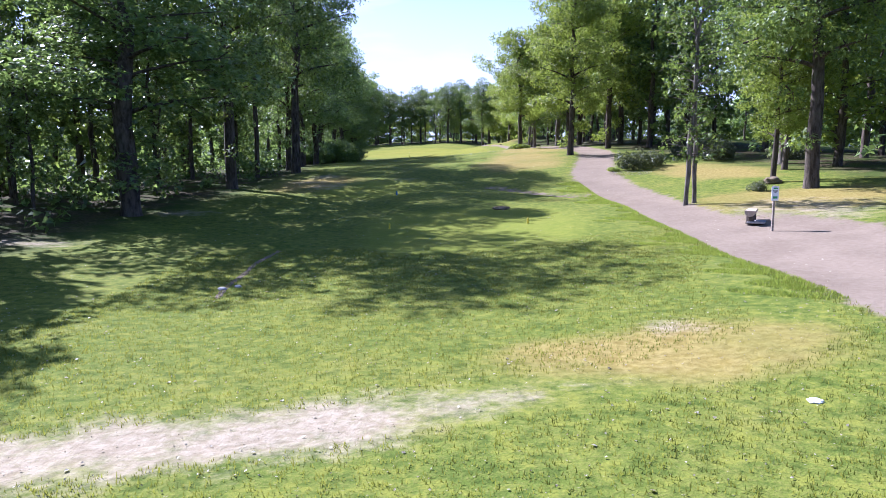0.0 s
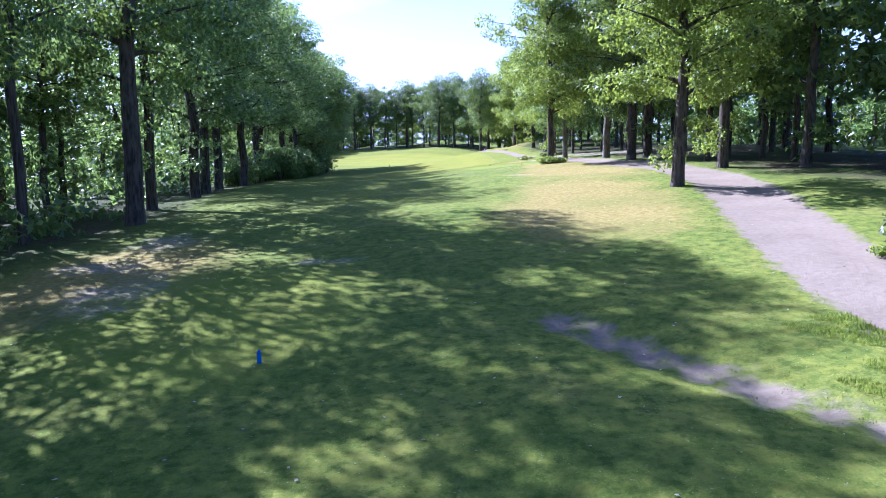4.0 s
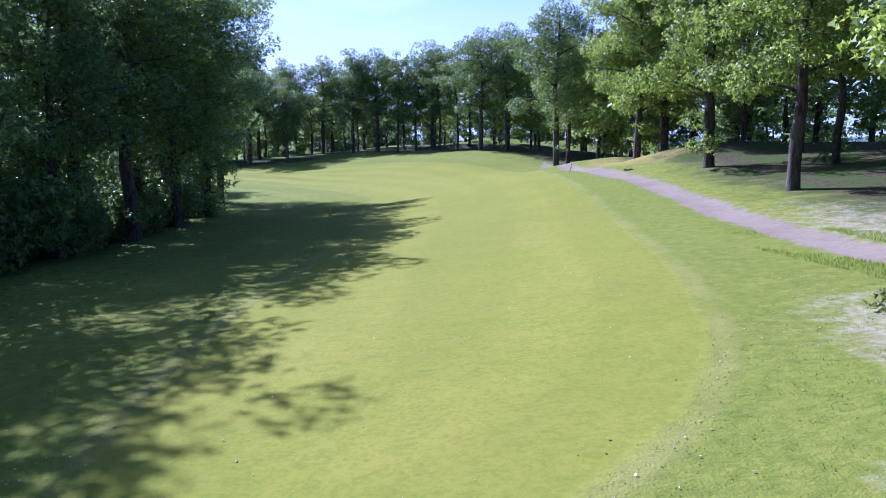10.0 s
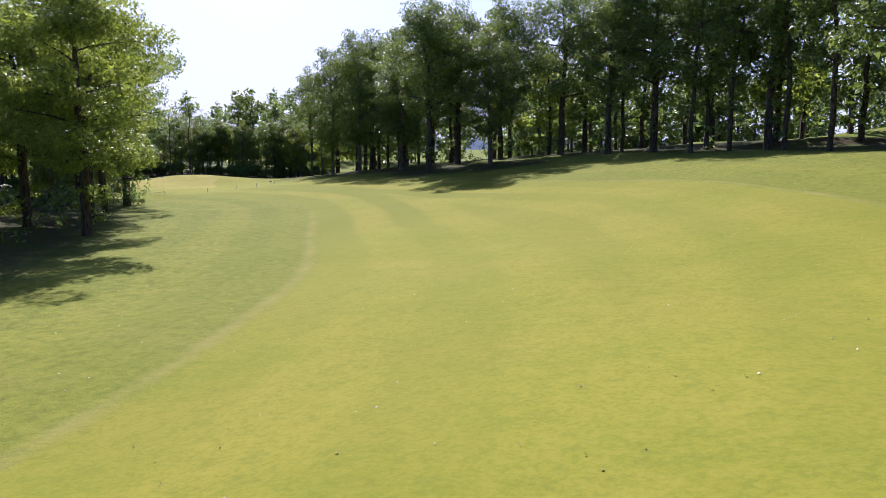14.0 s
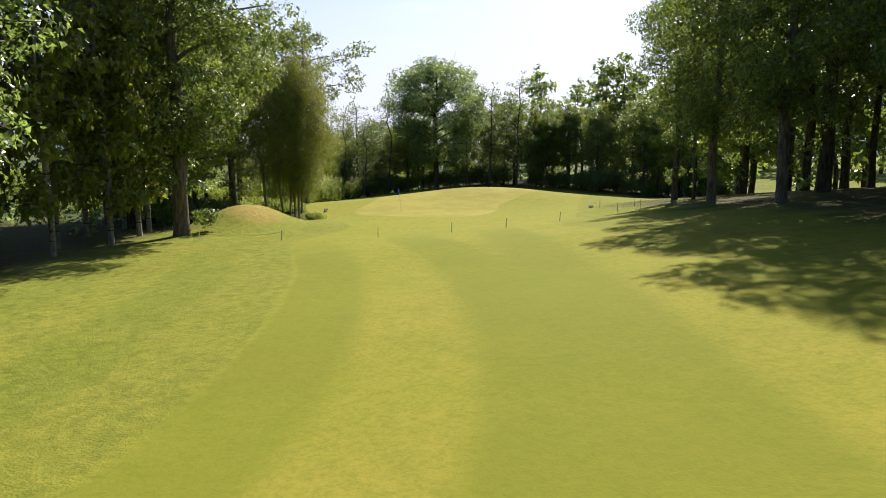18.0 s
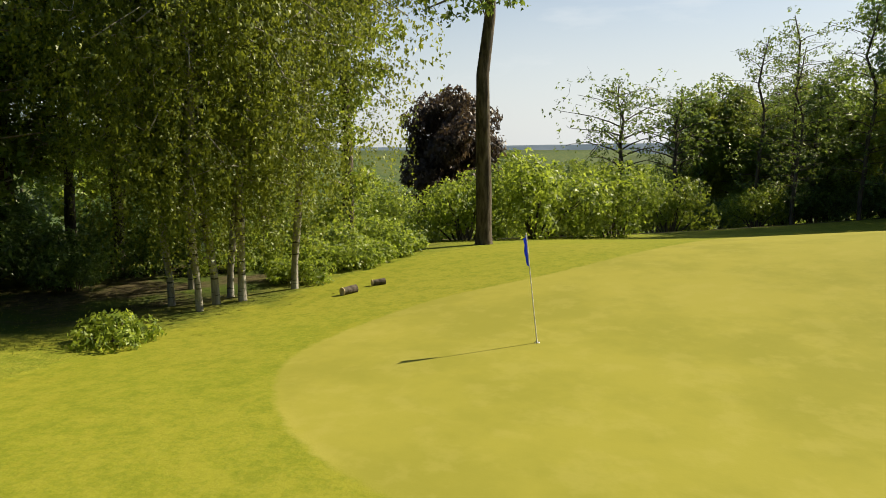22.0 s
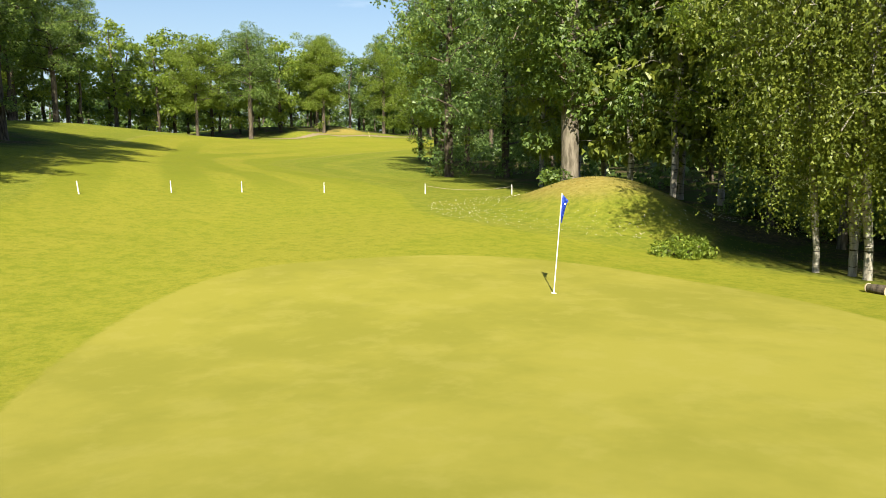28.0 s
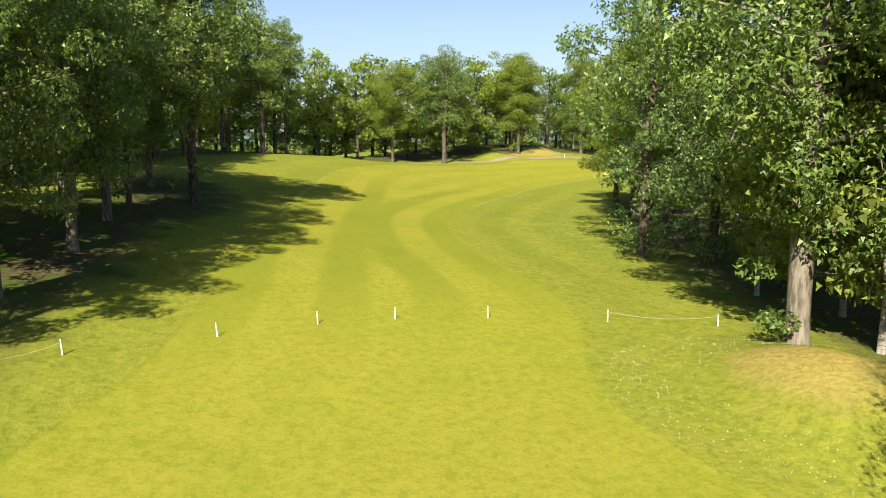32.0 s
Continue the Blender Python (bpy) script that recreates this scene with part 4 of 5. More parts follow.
# small bushes along the track and by the tees
put_thing(PROTO["bush_pale"], 17.6, 63.4, 10, 1.15)
put_thing(PROTO["bush_pale"], 19.2, 65.4, 120, 0.9)
put_thing(PROTO["bush_lime"], 15.4, 62.6, 40, 0.6)
put_thing(PROTO["bush_lime"], 12.6, 109.5, 90, 1.1)
put_thing(PROTO["bush_lime"], 13.6, 110.2, 200, 0.8)
put_thing(PROTO["bush_dry"], 15.2, 147, 30, 1.0)
put_thing(PROTO["bush_dry"], 18.9, 151, 140, 1.1)
put_thing(PROTO["bush_dry"], 20.9, 150.4, 250, 0.8)
put_thing(PROTO["bush_low"], -99.1, 279.4, 75, 0.9, 1.0)
put_thing(PROTO["bush_pale"], 20, 44.8, 75, 0.45)
for x, y, q in ((24, 71, .9), (26, 66, 1.0), (28, 74, 1.1), (30, 62, .9)):
    put_thing(PROTO["bush_pale"], x, y, (x * 71) % 360, q)

# ---- the woods ----
rng = np.random.default_rng(5)


def join_stuff(name, label, items, material, category="trees"):
    """Many far trees as one mesh: items are (mesh, matrix)."""
    vs, fs, n = [], [], 0
    for me, m in items:
        k = len(me.vertices)
        co = np.empty(k * 3)
        me.vertices.foreach_get("co", co)
        co = co.reshape(-1, 3) @ np.array(m.to_3x3()).T + np.array(m.translation)
        vs.append(co)
        lt, ls = np.empty(len(me.polygons), int), np.empty(len(me.loops), int)
        me.polygons.foreach_get("loop_total", lt)
        me.loops.foreach_get("vertex_index", ls)
        fs += [(q + n).tolist() for q in (np.split(ls, np.cumsum(lt)[:-1]) if lt.min() != lt.max() else ls.reshape(len(lt), -1))]
        n += k
    ob = new(name, mesh_from(name, np.concatenate(vs), fs, material))
    return tagged(ob, label, category, kind="stuff")


def fill_woods():
    cand = []
    for gx in np.arange(-170, 115, 6.6):
        for gy in np.arange(-30, 400, 6.6):
            x, y = gx + rng.uniform(-2.4, 2.4), gy + rng.uniform(-2.4, 2.4)
            cand.append((x, y, rng.uniform(), rng.uniform(), rng.uniform(0.85, 1.10)))
    x, y = np.array([c[0] for c in cand]), np.array([c[1] for c in cand])
    dl, dr = edge_side(x, y, WOOD_L), -edge_side(x, y, WOOD_R)
    deep = {"deep_a": [], "deep_b": []}
    near = 0
    for (px, py, u, k, s), l, r in zip(cand, dl, dr):
        d = max(l, r)
        left = l > r
        if d < 1.5 or (d > (23 if py < 95 else 17) if left else 21 < d < 54 or d > 78) or u > ((0.5 if py > 95 else 0.82) if left else 0.45 if px > 0 and py > 205 else 0.60 if py > 60 else 0.25):
            continue
        if min((px - a) ** 2 + (py - b) ** 2 for a, b in SINGLE) < 16:
            continue
        if px < -104 and (left or py < 318):
            continue
        if d < 9:
            key = ("oak_c", "maple", "birch_far", "oak_d")[int(k * 4)] if left and py > 235 else ("alder_a", "alder_b", "oak_d", "far_b")[int(k * 4)] if left else ("oak_d", "far_b", "far_a", "far_c")[int(k * 4)]
            put_thing(PROTO[key], px, py, k * 997 % 360, s * (0.84 if px > 8 and py > 195 else 1.0), s * (0.78 if px > 8 and py > 195 else 0.8 + 0.4 * u))
            near += 1
        else:
            m = pose(px, py, gz(px, py) - 0.05, 0, 0, k * 997 % 360) @ Matrix.Diagonal((s, s, s * (0.75 if px > 8 and py > 195 else 0.8 + 0.3 * u), 1))
            deep[("deep_a", "deep_b")[int(k * 2)]].append(m)
    for key, mat, what in (("deep_a", LEAF_OAK, "green"), ("deep_b", LEAF_DARK, "dark green")):
        parts = {c.name.split('.')[0]: c for c in PROTO[key].children}
        trunk, crown = parts["trunk"], parts["crown"]
        join_stuff("woodland_crowns", what + " crowns of oaks standing deep in the woods", [(crown.data, m) for m in deep[key]], mat)
        join_stuff("woodland_trunks", "dark trunks of oaks standing deep in the woods", [(trunk.data, m) for m in deep[key]], BARK_OAK)
    print("woods", near, len(deep["deep_a"]) + len(deep["deep_b"]))


fill_woods()


def undergrowth():
    """Low cover inside the woods and a far belt of trees round them."""
    belt = []
    x, y, u, q = rng.uniform(-120, 110, 8000), rng.uniform(-25, 380, 8000), rng.uniform(0, 1, 8000), rng.uniform(0, 1, 8000)
    l, r = edge_side(x, y, WOOD_L), -edge_side(x, y, WOOD_R)
    hgt = np.where(l > r, 0.6 + 2.0 * q, 0.4 + 1.0 * q)
    ok = ((l > 2) & (l < 26) & (u < np.where(y > 235, 0.3, 0.8))) | ((r > 54) & (r < 70) & (u < 0.5))
    zz = ground_z(x, y) + hgt * 0.45
    vs = [((x[i], y[i], zz[i]), hgt[i] * 0.75) for i in np.nonzero(ok)[0]]
    v, f = leaves(rng, [c for c, s in vs], [s for c, s in vs], 13, 0.42, 0.1, 0.9)
    tagged(new("undergrowth", mesh_from("undergrowth", v, f.tolist(), LEAF_DARK)), "dark tangled undergrowth between the trunks", "undergrowth", kind="stuff")
    for line, side, lo, hi in ((WOOD_L, 1, 20, 38), (WOOD_R, -1, 62, 86)):
        for (ax, ay), (bx, by) in zip(line[:-1], line[1:]):
            ln = math.hypot(bx - ax, by - ay)
            if ax < -104 and side > 0:
                continue
            for q in range(max(3, int(ln / (0.6 if side > 0 else 0.36)))):
                t, o = rng.uniform(), rng.uniform(lo, hi)
                x, y = ax + (bx - ax) * t - (by - ay) / ln * o * side, ay + (by - ay) * t + (bx - ax) / ln * o * side
                belt.append((x, y, (7 if side > 0 else 14) * rng.uniform(0, 1) ** (1.6 if side > 0 else 1.1) + 0.3, rng.uniform(1.5, 2.8)))
    bx, by, bz, bs = np.array(belt).T
    keep = (wood_depth(bx, by) > 20) & ((bx > -60) | (by < 262) | (by > 335))
    belt = list(zip(np.stack([bx, by, bz + ground_z(bx, by)], -1)[keep], bs[keep]))
    v, f = leaves(rng, [c for c, s in belt], [s for c, s in belt], 9.0, 0.62, 0.1, 1.0)
    tagged(new("woodland_depth", mesh_from("woodland_depth", v, f.tolist(), LEAF_OAK)), "dense leaves of the deeper forest", "trees", kind="stuff")


undergrowth()


def valley_trees():
    items = {"deep_a": [], "deep_b": []}
    r2 = np.random.default_rng(77)
    for _ in range(400):
        x, y = -128 - 430 * r2.uniform(0, 1) ** 1.2, r2.uniform(180, 390)
        if x > -175 and y > 258 or x > -160 and y < 200:
            continue
        s = r2.uniform(0.32, 0.62)
        items[("deep_a", "deep_b")[int(r2.uniform(0, 1.3))]].append(pose(x, y, gz(x, y) - 1.0, 0, 0, r2.uniform(0, 360)) @ Matrix.Diagonal((s * 1.5, s * 1.5, s, 1)))
    for key, mat in (("deep_a", LEAF_LIME), ("deep_b", LEAF_OAK)):
        parts = {c.name.split('.')[0]: c for c in PROTO[key].children}
        join_stuff("valley_crowns", "bushy trees filling the valley beyond the green", [(parts["crown"].data, m) for m in items[key]], mat)
        join_stuff("valley_trunks", "trunks of the bushy trees in the valley", [(parts["trunk"].data, m) for m in items[key]], BARK_OAK)


valley_trees()

for line, key_list in ((WOOD_L, ("bush_dark", "bush_dark", "bush_green")),):
    for i, (px, py) in enumerate(line):
        if 128 < py < 208 and px > -80:
            for k in range(2):
                o = rng.uniform(0.2, 3.0)
                put_thing(PROTO[key_list[int(rng.uniform(0, 3))]], px - o, py + rng.uniform(-2.5, 2.5), rng.uniform(0, 360), rng.uniform(1.0, 1.7))

for ob in list(PROTO.values()):
    for c in (*ob.children_recursive, ob):
        bpy.data.objects.remove(c)


# ---- small materials ----
def plain(name, a, b, scale=9.0, rough=0.7, metal=0.0, spec=0.3):
    m = Mat(name, rough, spec)
    n = m.noise(scale, 4, m.objco())
    m.base(m.mix(m.step(n, 0.3, 0.7), a, b))
    m.bsdf.inputs["Metallic"].default_value = metal
    m.bump(n, 0.25, 0.01)
    return m.m


PAINT_WHITE = plain("white_paint", (0.78, 0.77, 0.74), (0.60, 0.58, 0.53), 14, 0.5)
PAINT_YELLOW = plain("yellow_paint", (0.80, 0.62, 0.04), (0.66, 0.50, 0.04), 14, 0.5)
PAINT_BLUE = plain("blue_paint", (0.03, 0.16, 0.55), (0.02, 0.11, 0.42), 14, 0.5)
PAINT_RED = plain("red_paint", (0.60, 0.06, 0.03), (0.45, 0.05, 0.03), 14, 0.5)
PAINT_BLACK = plain("black_plastic", (0.018, 0.018, 0.02), (0.035, 0.035, 0.035), 14, 0.5)
CLOTH_BLUE = plain("blue_flag_cloth", (0.045, 0.10, 0.62), (0.06, 0.14, 0.74), 20, 0.85)
WOOD_GREY = plain("weathered_wood", (0.20, 0.16, 0.12), (0.36, 0.31, 0.25), 12, 0.9)
WOOD_CUT = plain("sawn_wood", (0.50, 0.41, 0.30), (0.38, 0.30, 0.21), 12, 0.85)
ROPE = plain("pale_rope", (0.34, 0.31, 0.24), (0.25, 0.22, 0.17), 60, 0.9)
STONE = plain("grey_stone", (0.30, 0.28, 0.25), (0.44, 0.42, 0.38), 8, 0.9)
SIGN_FACE = plain("white_sign_face", (0.82, 0.82, 0.82), (0.74, 0.75, 0.76), 6, 0.4)
INK = plain("dark_ink", (0.05, 0.06, 0.08), (0.07, 0.08, 0.10), 6, 0.6)
INK_GREEN = plain("green_ink", (0.05, 0.25, 0.10), (0.06, 0.30, 0.12), 6, 0.6)
EARTH = plain("dug_earth", (0.10, 0.075, 0.045), (0.22, 0.17, 0.10), 20, 0.95)


# ---- small things ----
def part(name, bm, material, parent, label=""):
    me = bpy.data.meshes.new(name)
    bm.to_mesh(me)
    bm.free()
    me.materials.append(material)
    ob = new(name, me)
    ob.parent = parent
    return tagged(ob, label)


def box(sx, sy, sz, at=(0, 0, 0), bevel=0.01):
    bm = bmesh.new()
    bmesh.ops.create_cube(bm, size=1)
    for v in bm.verts:
        v.co = Vector((v.co.x * sx + at[0], v.co.y * sy + at[1], v.co.z * sz + at[2]))
    if bevel:
        bmesh.ops.bevel(bm, geom=bm.edges[:], offset=bevel, segments=2, affect='EDGES')
    return bm


def rod(r0, r1, z0, z1, sides=12, at=(0, 0), bevel=0.0, turn=None):
    bm = bmesh.new()
    bmesh.ops.create_cone(bm, cap_ends=True, segments=sides, radius1=r0, radius2=r1, depth=z1 - z0)
    if bevel:
        bmesh.ops.bevel(bm, geom=[e for e in bm.edges if abs(e.verts[0].co.z - e.verts[1].co.z) < 1e-4], offset=bevel, segments=2, affect='EDGES')
    bmesh.ops.translate(bm, verts=bm.verts, vec=(at[0], at[1], (z0 + z1) / 2))
    if turn is not None:
        bmesh.ops.transform(bm, verts=bm.verts, matrix=turn)
    return bm


def lump(seed, r, squash, rough=0.25):
    bm = bmesh.new()
    bmesh.ops.create_icosphere(bm, subdivisions=3, radius=r)
    for v in bm.verts:
        n = noise.noise(v.co * (2.2 / r) + Vector((seed, seed * 0.7, 0))) + 0.5 * noise.noise(v.co * (5 / r) + Vector((seed, 3, 1)))
        v.co *= 1 + rough * n
        v.co.z *= squash
    return bm


def at_ground(ob, x, y, turn=0, sink=0.0, tilt=(0, 0)):
    ob.matrix_world = pose(x, y, gz(x, y) - sink, tilt[0], tilt[1], turn)
    return ob


def flagstick(x, y):
    ob = new("flagstick")
    part("pole", rod(0.013, 0.010, -0.1, 2.13, 12, bevel=0.003), PAINT_WHITE, ob, "thin white fibreglass pole")
    bm = bmesh.new()
    rows, cols = 14, 9
    g = [[bm.verts.new((0.012 + 0.30 * (i / (cols - 1)) * (1 - 0.78 * (j / (rows - 1)) ** 0.6) * 0.46,
                        0.045 * math.sin(i * 1.5 + j * 0.35) * (i / cols) ** 0.6,
                        2.10 - 0.52 * j / (rows - 1) * (1 if i else 0.85) - 0.13 * i / (cols - 1) * (1 - 0.3 * j / rows))) for i in range(cols)] for j in range(rows)]
    for j in range(rows - 1):
        for i in range(cols - 1):
            bm.faces.new((g[j][i], g[j][i + 1], g[j + 1][i + 1], g[j + 1][i]))
    bmesh.ops.solidify(bm, geom=bm.faces[:], thickness=0.004)
    flag = part("flag", bm, CLOTH_BLUE, ob, "limp royal blue flag in folds")
    part("emblem", box(0.03, 0.006, 0.035, (0.075, -0.035, 1.90), 0.002), PAINT_WHITE, flag)
    part("ferrule", rod(0.02, 0.016, 0.0, 0.05, 12), PAINT_WHITE, ob)
    bm = bmesh.new()
    bmesh.ops.create_circle(bm, segments=24, radius=0.060)
    ring = bmesh.ops.extrude_edge_only(bm, edges=bm.edges[:])["geom"]
    for v in ring:
        if isinstance(v, bmesh.types.BMVert):
            v.co.x *= 0.88
            v.co.y *= 0.88
            v.co.z += 0.014
    part("cup_rim", bm, PAINT_WHITE, ob, "white rim of the hole")
    tagged(ob, "white flagstick with a limp blue flag on the green", "flagstick")
    ob.matrix_world = Matrix.Translation((x, y, gz(x, y))) @ Matrix.Rotation(radians(6.4), 4, "X") @ Matrix.Rotation(radians(215), 4, "Z")
    return ob


def stake_proto():
    ob = new("stake")
    bm = box(0.055, 0.055, 0.62, (0, 0, 0.25), 0.006)
    top = max(v.co.z for v in bm.verts)
    for v in bm.verts:
        if v.co.z > top - 0.02:
            v.co.x *= 0.6
            v.co.y *= 0.6
    part("post", bm, PAINT_WHITE, ob)
    part("cap", box(0.04, 0.04, 0.015, (0, 0, 0.567), 0.004), PAINT_WHITE, ob)
    part("eyelet", rod(0.016, 0.016, -0.012, 0.012, 10, turn=pose(0.035, 0, 0.46, 90, 0, 0)), PAINT_BLACK, ob)
    return tagged(ob, "short white wooden stake standing in the fairway before the green", "stake", "white stakes before the green")


def stakes():
    p = stake_proto()
    spots = [(-77.2, 294.7), (-76.2, 289.2), (-75.6, 284.8), (-75.9, 281.2), (-77.2, 277.0), (-79.8, 271.9), (-82.6, 267.6), (-78.6, 298.0), (-80.8, 299.3), (-86.4, 300.4)]
    for i, (x, y) in enumerate(spots):
        m = pose(x, y, gz(x, y), (i * 37 % 9) - 4, (i * 53 % 9) - 4, i * 41)
        q = copy_thing(p, m)
        if i > 6:
            tagged(q, "white stake leaning at the path beside the green")
    for c in (*p.children_recursive, p):
        bpy.data.objects.remove(c)

    def rope(a, b):
        v, f, pts = [], [], []
        for k in range(13):
            t = k / 12
            x, y = a[0] + (b[0] - a[0]) * t, a[1] + (b[1] - a[1]) * t
            za, zb = gz(*a) + 0.46, gz(*b) + 0.46
            pts.append((x, y, za + (zb - za) * t - 0.22 * 4 * t * (1 - t)))
        tube(v, f, pts, [0.008] * 13, 6)
        ob = new("rope", mesh_from("rope", v, f, ROPE, True))
        tagged(ob, "slack pale rope strung between two white stakes", "rope", "ropes between stakes")

    rope(spots[0], spots[7])
    rope(spots[5], spots[6])
    rope(spots[7], spots[8])


def sign_post(x, y):
    ob = new("course_sign")
    part("post", box(0.09, 0.09, 2.0, (0, 0, 0.90), 0.008), WOOD_GREY, ob, "weathered square wooden post")
    board = part("board", box(0.34, 0.03, 0.62, (0, -0.06, 1.55), 0.006), SIGN_FACE, ob, "white sign board")
    for i, (w, h, z, mat) in enumerate(((0.20, 0.06, 1.78, INK_GREEN), (0.22, 0.02, 1.69, INK), (0.20, 0.02, 1.64, INK), (0.16, 0.02, 1.59, INK), (0.22, 0.10, 1.38, INK_GREEN))):
        part("print_bar", box(w, 0.006, h, (0, -0.077, z), 0), mat, board)
    for z in (1.28, 1.83):
        part("screw", rod(0.012, 0.012, -0.006, 0.006, 8, turn=pose(0, -0.079, z, 90, 0, 0)), PAINT_BLACK, board)
    tagged(ob, "white course sign on a wooden post beside the dirt track", "sign")
    return at_ground(ob, x, y, 8)


def log_bench(x, y):
    ob = new("log_bench")
    bm = bmesh.new()
    bmesh.ops.create_cone(bm, cap_ends=True, segments=18, radius1=0.24, radius2=0.22, depth=1.55)
    bmesh.ops.rotate(bm, verts=bm.verts, matrix=Matrix.Rotation(radians(90), 3, 'Y'))
    for v in bm.verts:
        v.co.z = min(v.co.z, 0.05) + 0.02 * noise.noise(v.co * 3)
        v.co.z += 0.50
    part("seat", bm, WOOD_CUT, ob, "half log with a pale sawn seat")
    for sx in (-0.5, 0.5):
        part("support", rod(0.20, 0.17, -0.1, 0.42, 14, at=(sx, 0), bevel=0.02), BARK_OAK, ob, "squat upright log")
    part("footing", box(1.5, 0.8, 0.08, (0, -0.25, 0.0), 0.02), STONE, ob, "flat stone slab")
    tagged(ob, "rustic bench of split logs beside the dirt track", "bench")
    return at_ground(ob, x, y, 62)


def tee_marker(x, y, mat, word, tall=0.30, group="tee markers"):
    ob = new("tee_marker")
    part("body", rod(0.04 + 0.06 * tall, 0.03 + 0.05 * tall, 0.0, tall, 14, bevel=0.015), mat, ob)
    part("spike", rod(0.008, 0.012, -0.15, 0.0, 8), PAINT_BLACK, ob)
    part("cap", rod(0.028 + 0.04 * tall, 0.02, tall, tall + 0.03, 14, bevel=0.008), mat, ob)
    tagged(ob, word + " tee marker standing on the mown tee", "tee marker", group)
    return at_ground(ob, x, y)


def club_post(x, y):
    ob = new("ball_washer")
    part("post", rod(0.035, 0.035, -0.1, 0.75, 12), PAINT_BLACK, ob)
    part("housing", box(0.20, 0.16, 0.32, (0, 0, 0.62), 0.03), PAINT_BLACK, ob)
    part("crank", rod(0.015, 0.015, 0.78, 0.90, 8), STONE, ob)
    tagged(ob, "dark ball washer post beside the forward tee", "ball washer")
    at_ground(ob, x, y)
    ob.matrix_world = ob.matrix_world @ Matrix.Scale(0.5, 4)
    return ob


def wooden_stake(x, y):
    ob = new("marker_stake")
    part("post", box(0.08, 0.08, 1.1, (0, 0, 0.45), 0.01), WOOD_CUT, ob)
    part("tip", box(0.084, 0.084, 0.12, (0, 0, 0.96), 0.01), PAINT_YELLOW, ob)
    tagged(ob, "leaning pale wooden stake at the edge of the track", "stake")
    return at_ground(ob, x, y, 20, 0.05, (4, 14))


def log_on_ground(x, y, turn, ln, r):
    ob = new("log")
    bm = bmesh.new()
    bmesh.ops.create_cone(bm, cap_ends=False, segments=14, radius1=r, radius2=r * 0.85, depth=ln)
    bmesh.ops.subdivide_edges(bm, edges=[e for e in bm.edges if abs(e.verts[0].co.z - e.verts[1].co.z) > 0.1], cuts=5)
    for v in bm.verts:
        v.co.x *= 1 + 0.15 * noise.noise(v.co * 4)
        v.co.y *= 1 + 0.15 * noise.noise(v.co * 4 + Vector((7, 0, 0)))
    bmesh.ops.rotate(bm, verts=bm.verts, matrix=Matrix.Rotation(radians(90), 3, 'X'))
    part("bark", bm, BARK_OAK, ob)
    for s in (-1, 1):
        part("cut_end", rod(r * 0.93, r * 0.93, -0.012, 0.012, 14, turn=pose(0, s * (ln / 2 - 0.012), 0, 90, 0, 0)), WOOD_CUT, ob, "pale sawn end")
    tagged(ob, "short cut log lying in the grass by the birches", "log", "logs by the birches")
    ob.matrix_world = pose(x, y, gz(x, y) + r * 0.8, 0, 0, turn)
    return ob


def mound_of_earth(x, y, r, seed):
    ob = new("earth_heap")
    bm = lump(seed, r, 0.28, 0.35)
    part("soil", bm, EARTH, ob)
    for k in range(5):
        a = k * 1.3 + seed
        part("clod", lump(seed + k, r * 0.28, 0.7, 0.4), EARTH, ob).location = (math.cos(a) * r * 0.95, math.sin(a) * r * 0.8, 0.02)
    for k in range(6):
        a = k * 1.05 + seed
        part("twig", rod(0.010, 0.005, 0, 0.8 * r, 5, turn=pose(math.cos(a) * r * 0.4, math.sin(a) * r * 0.4, r * 0.18, 60 + 8 * k, 15 * k, 70 * k)), BARK_OAK, ob)
    tagged(ob, "small heap of dark earth and twigs on the grass", "earth heap")
    return at_ground(ob, x, y, seed * 50)


def stone(x, y, r, seed, squash=0.5, mat=STONE, label="pale stone lying in the grass"):
    me = bpy.data.meshes.new("stone")
    bm = lump(seed, r, squash)
    bm.to_mesh(me)
    bm.free()
    me.materials.append(mat)
    ob = new("stone", me)
    tagged(ob, label, "stone", "stones in the grass")
    ob.matrix_world = pose(x, y, gz(x, y) + r * squash * 0.3, 0, 0, seed * 77)
    return ob


def sprinkler_box(x, y):
    ob = new("valve_box")
    part("body", box(0.35, 0.28, 0.22, (0, 0, 0.08), 0.02), PAINT_WHITE, ob)
    part("lid", box(0.38, 0.31, 0.04, (0, 0, 0.21), 0.012), STONE, ob)
    tagged(ob, "small white valve box on the apron of the green", "valve box")
    return at_ground(ob, x, y, 30)


def drain_ditch():
    """A narrow open drain of dark soil across the rough, with stones at its end."""
    v, f = [], []
    line = smooth([(-7.0, 22.8), (-7.3, 25), (-7.5, 28), (-7.75, 31), (-7.4, 34)], False, 8)
    r3 = np.random.default_rng(4)
    for i, (x, y) in enumerate(line):
        w = 0.06 + 0.03 * r3.uniform(-1, 1)
        for o, h in ((-w - 0.06, -0.02), (-w, 0.035), (-w * 0.4, 0.008), (w * 0.4, 0.006), (w, 0.03), (w + 0.06, -0.02)):
            v.append((x + o, y, gz(x, y) + h + 0.004 * r3.uniform(-1, 1)))
        if i:
            f += [(6 * i - 6 + k, 6 * i - 5 + k, 6 * i + 1 + k, 6 * i + k) for k in range(5)]
    ob = new("drain", mesh_from("drain", v, f, EARTH))
    tagged(ob, "narrow open drain of dark soil in the grass", "drain", kind="structure")


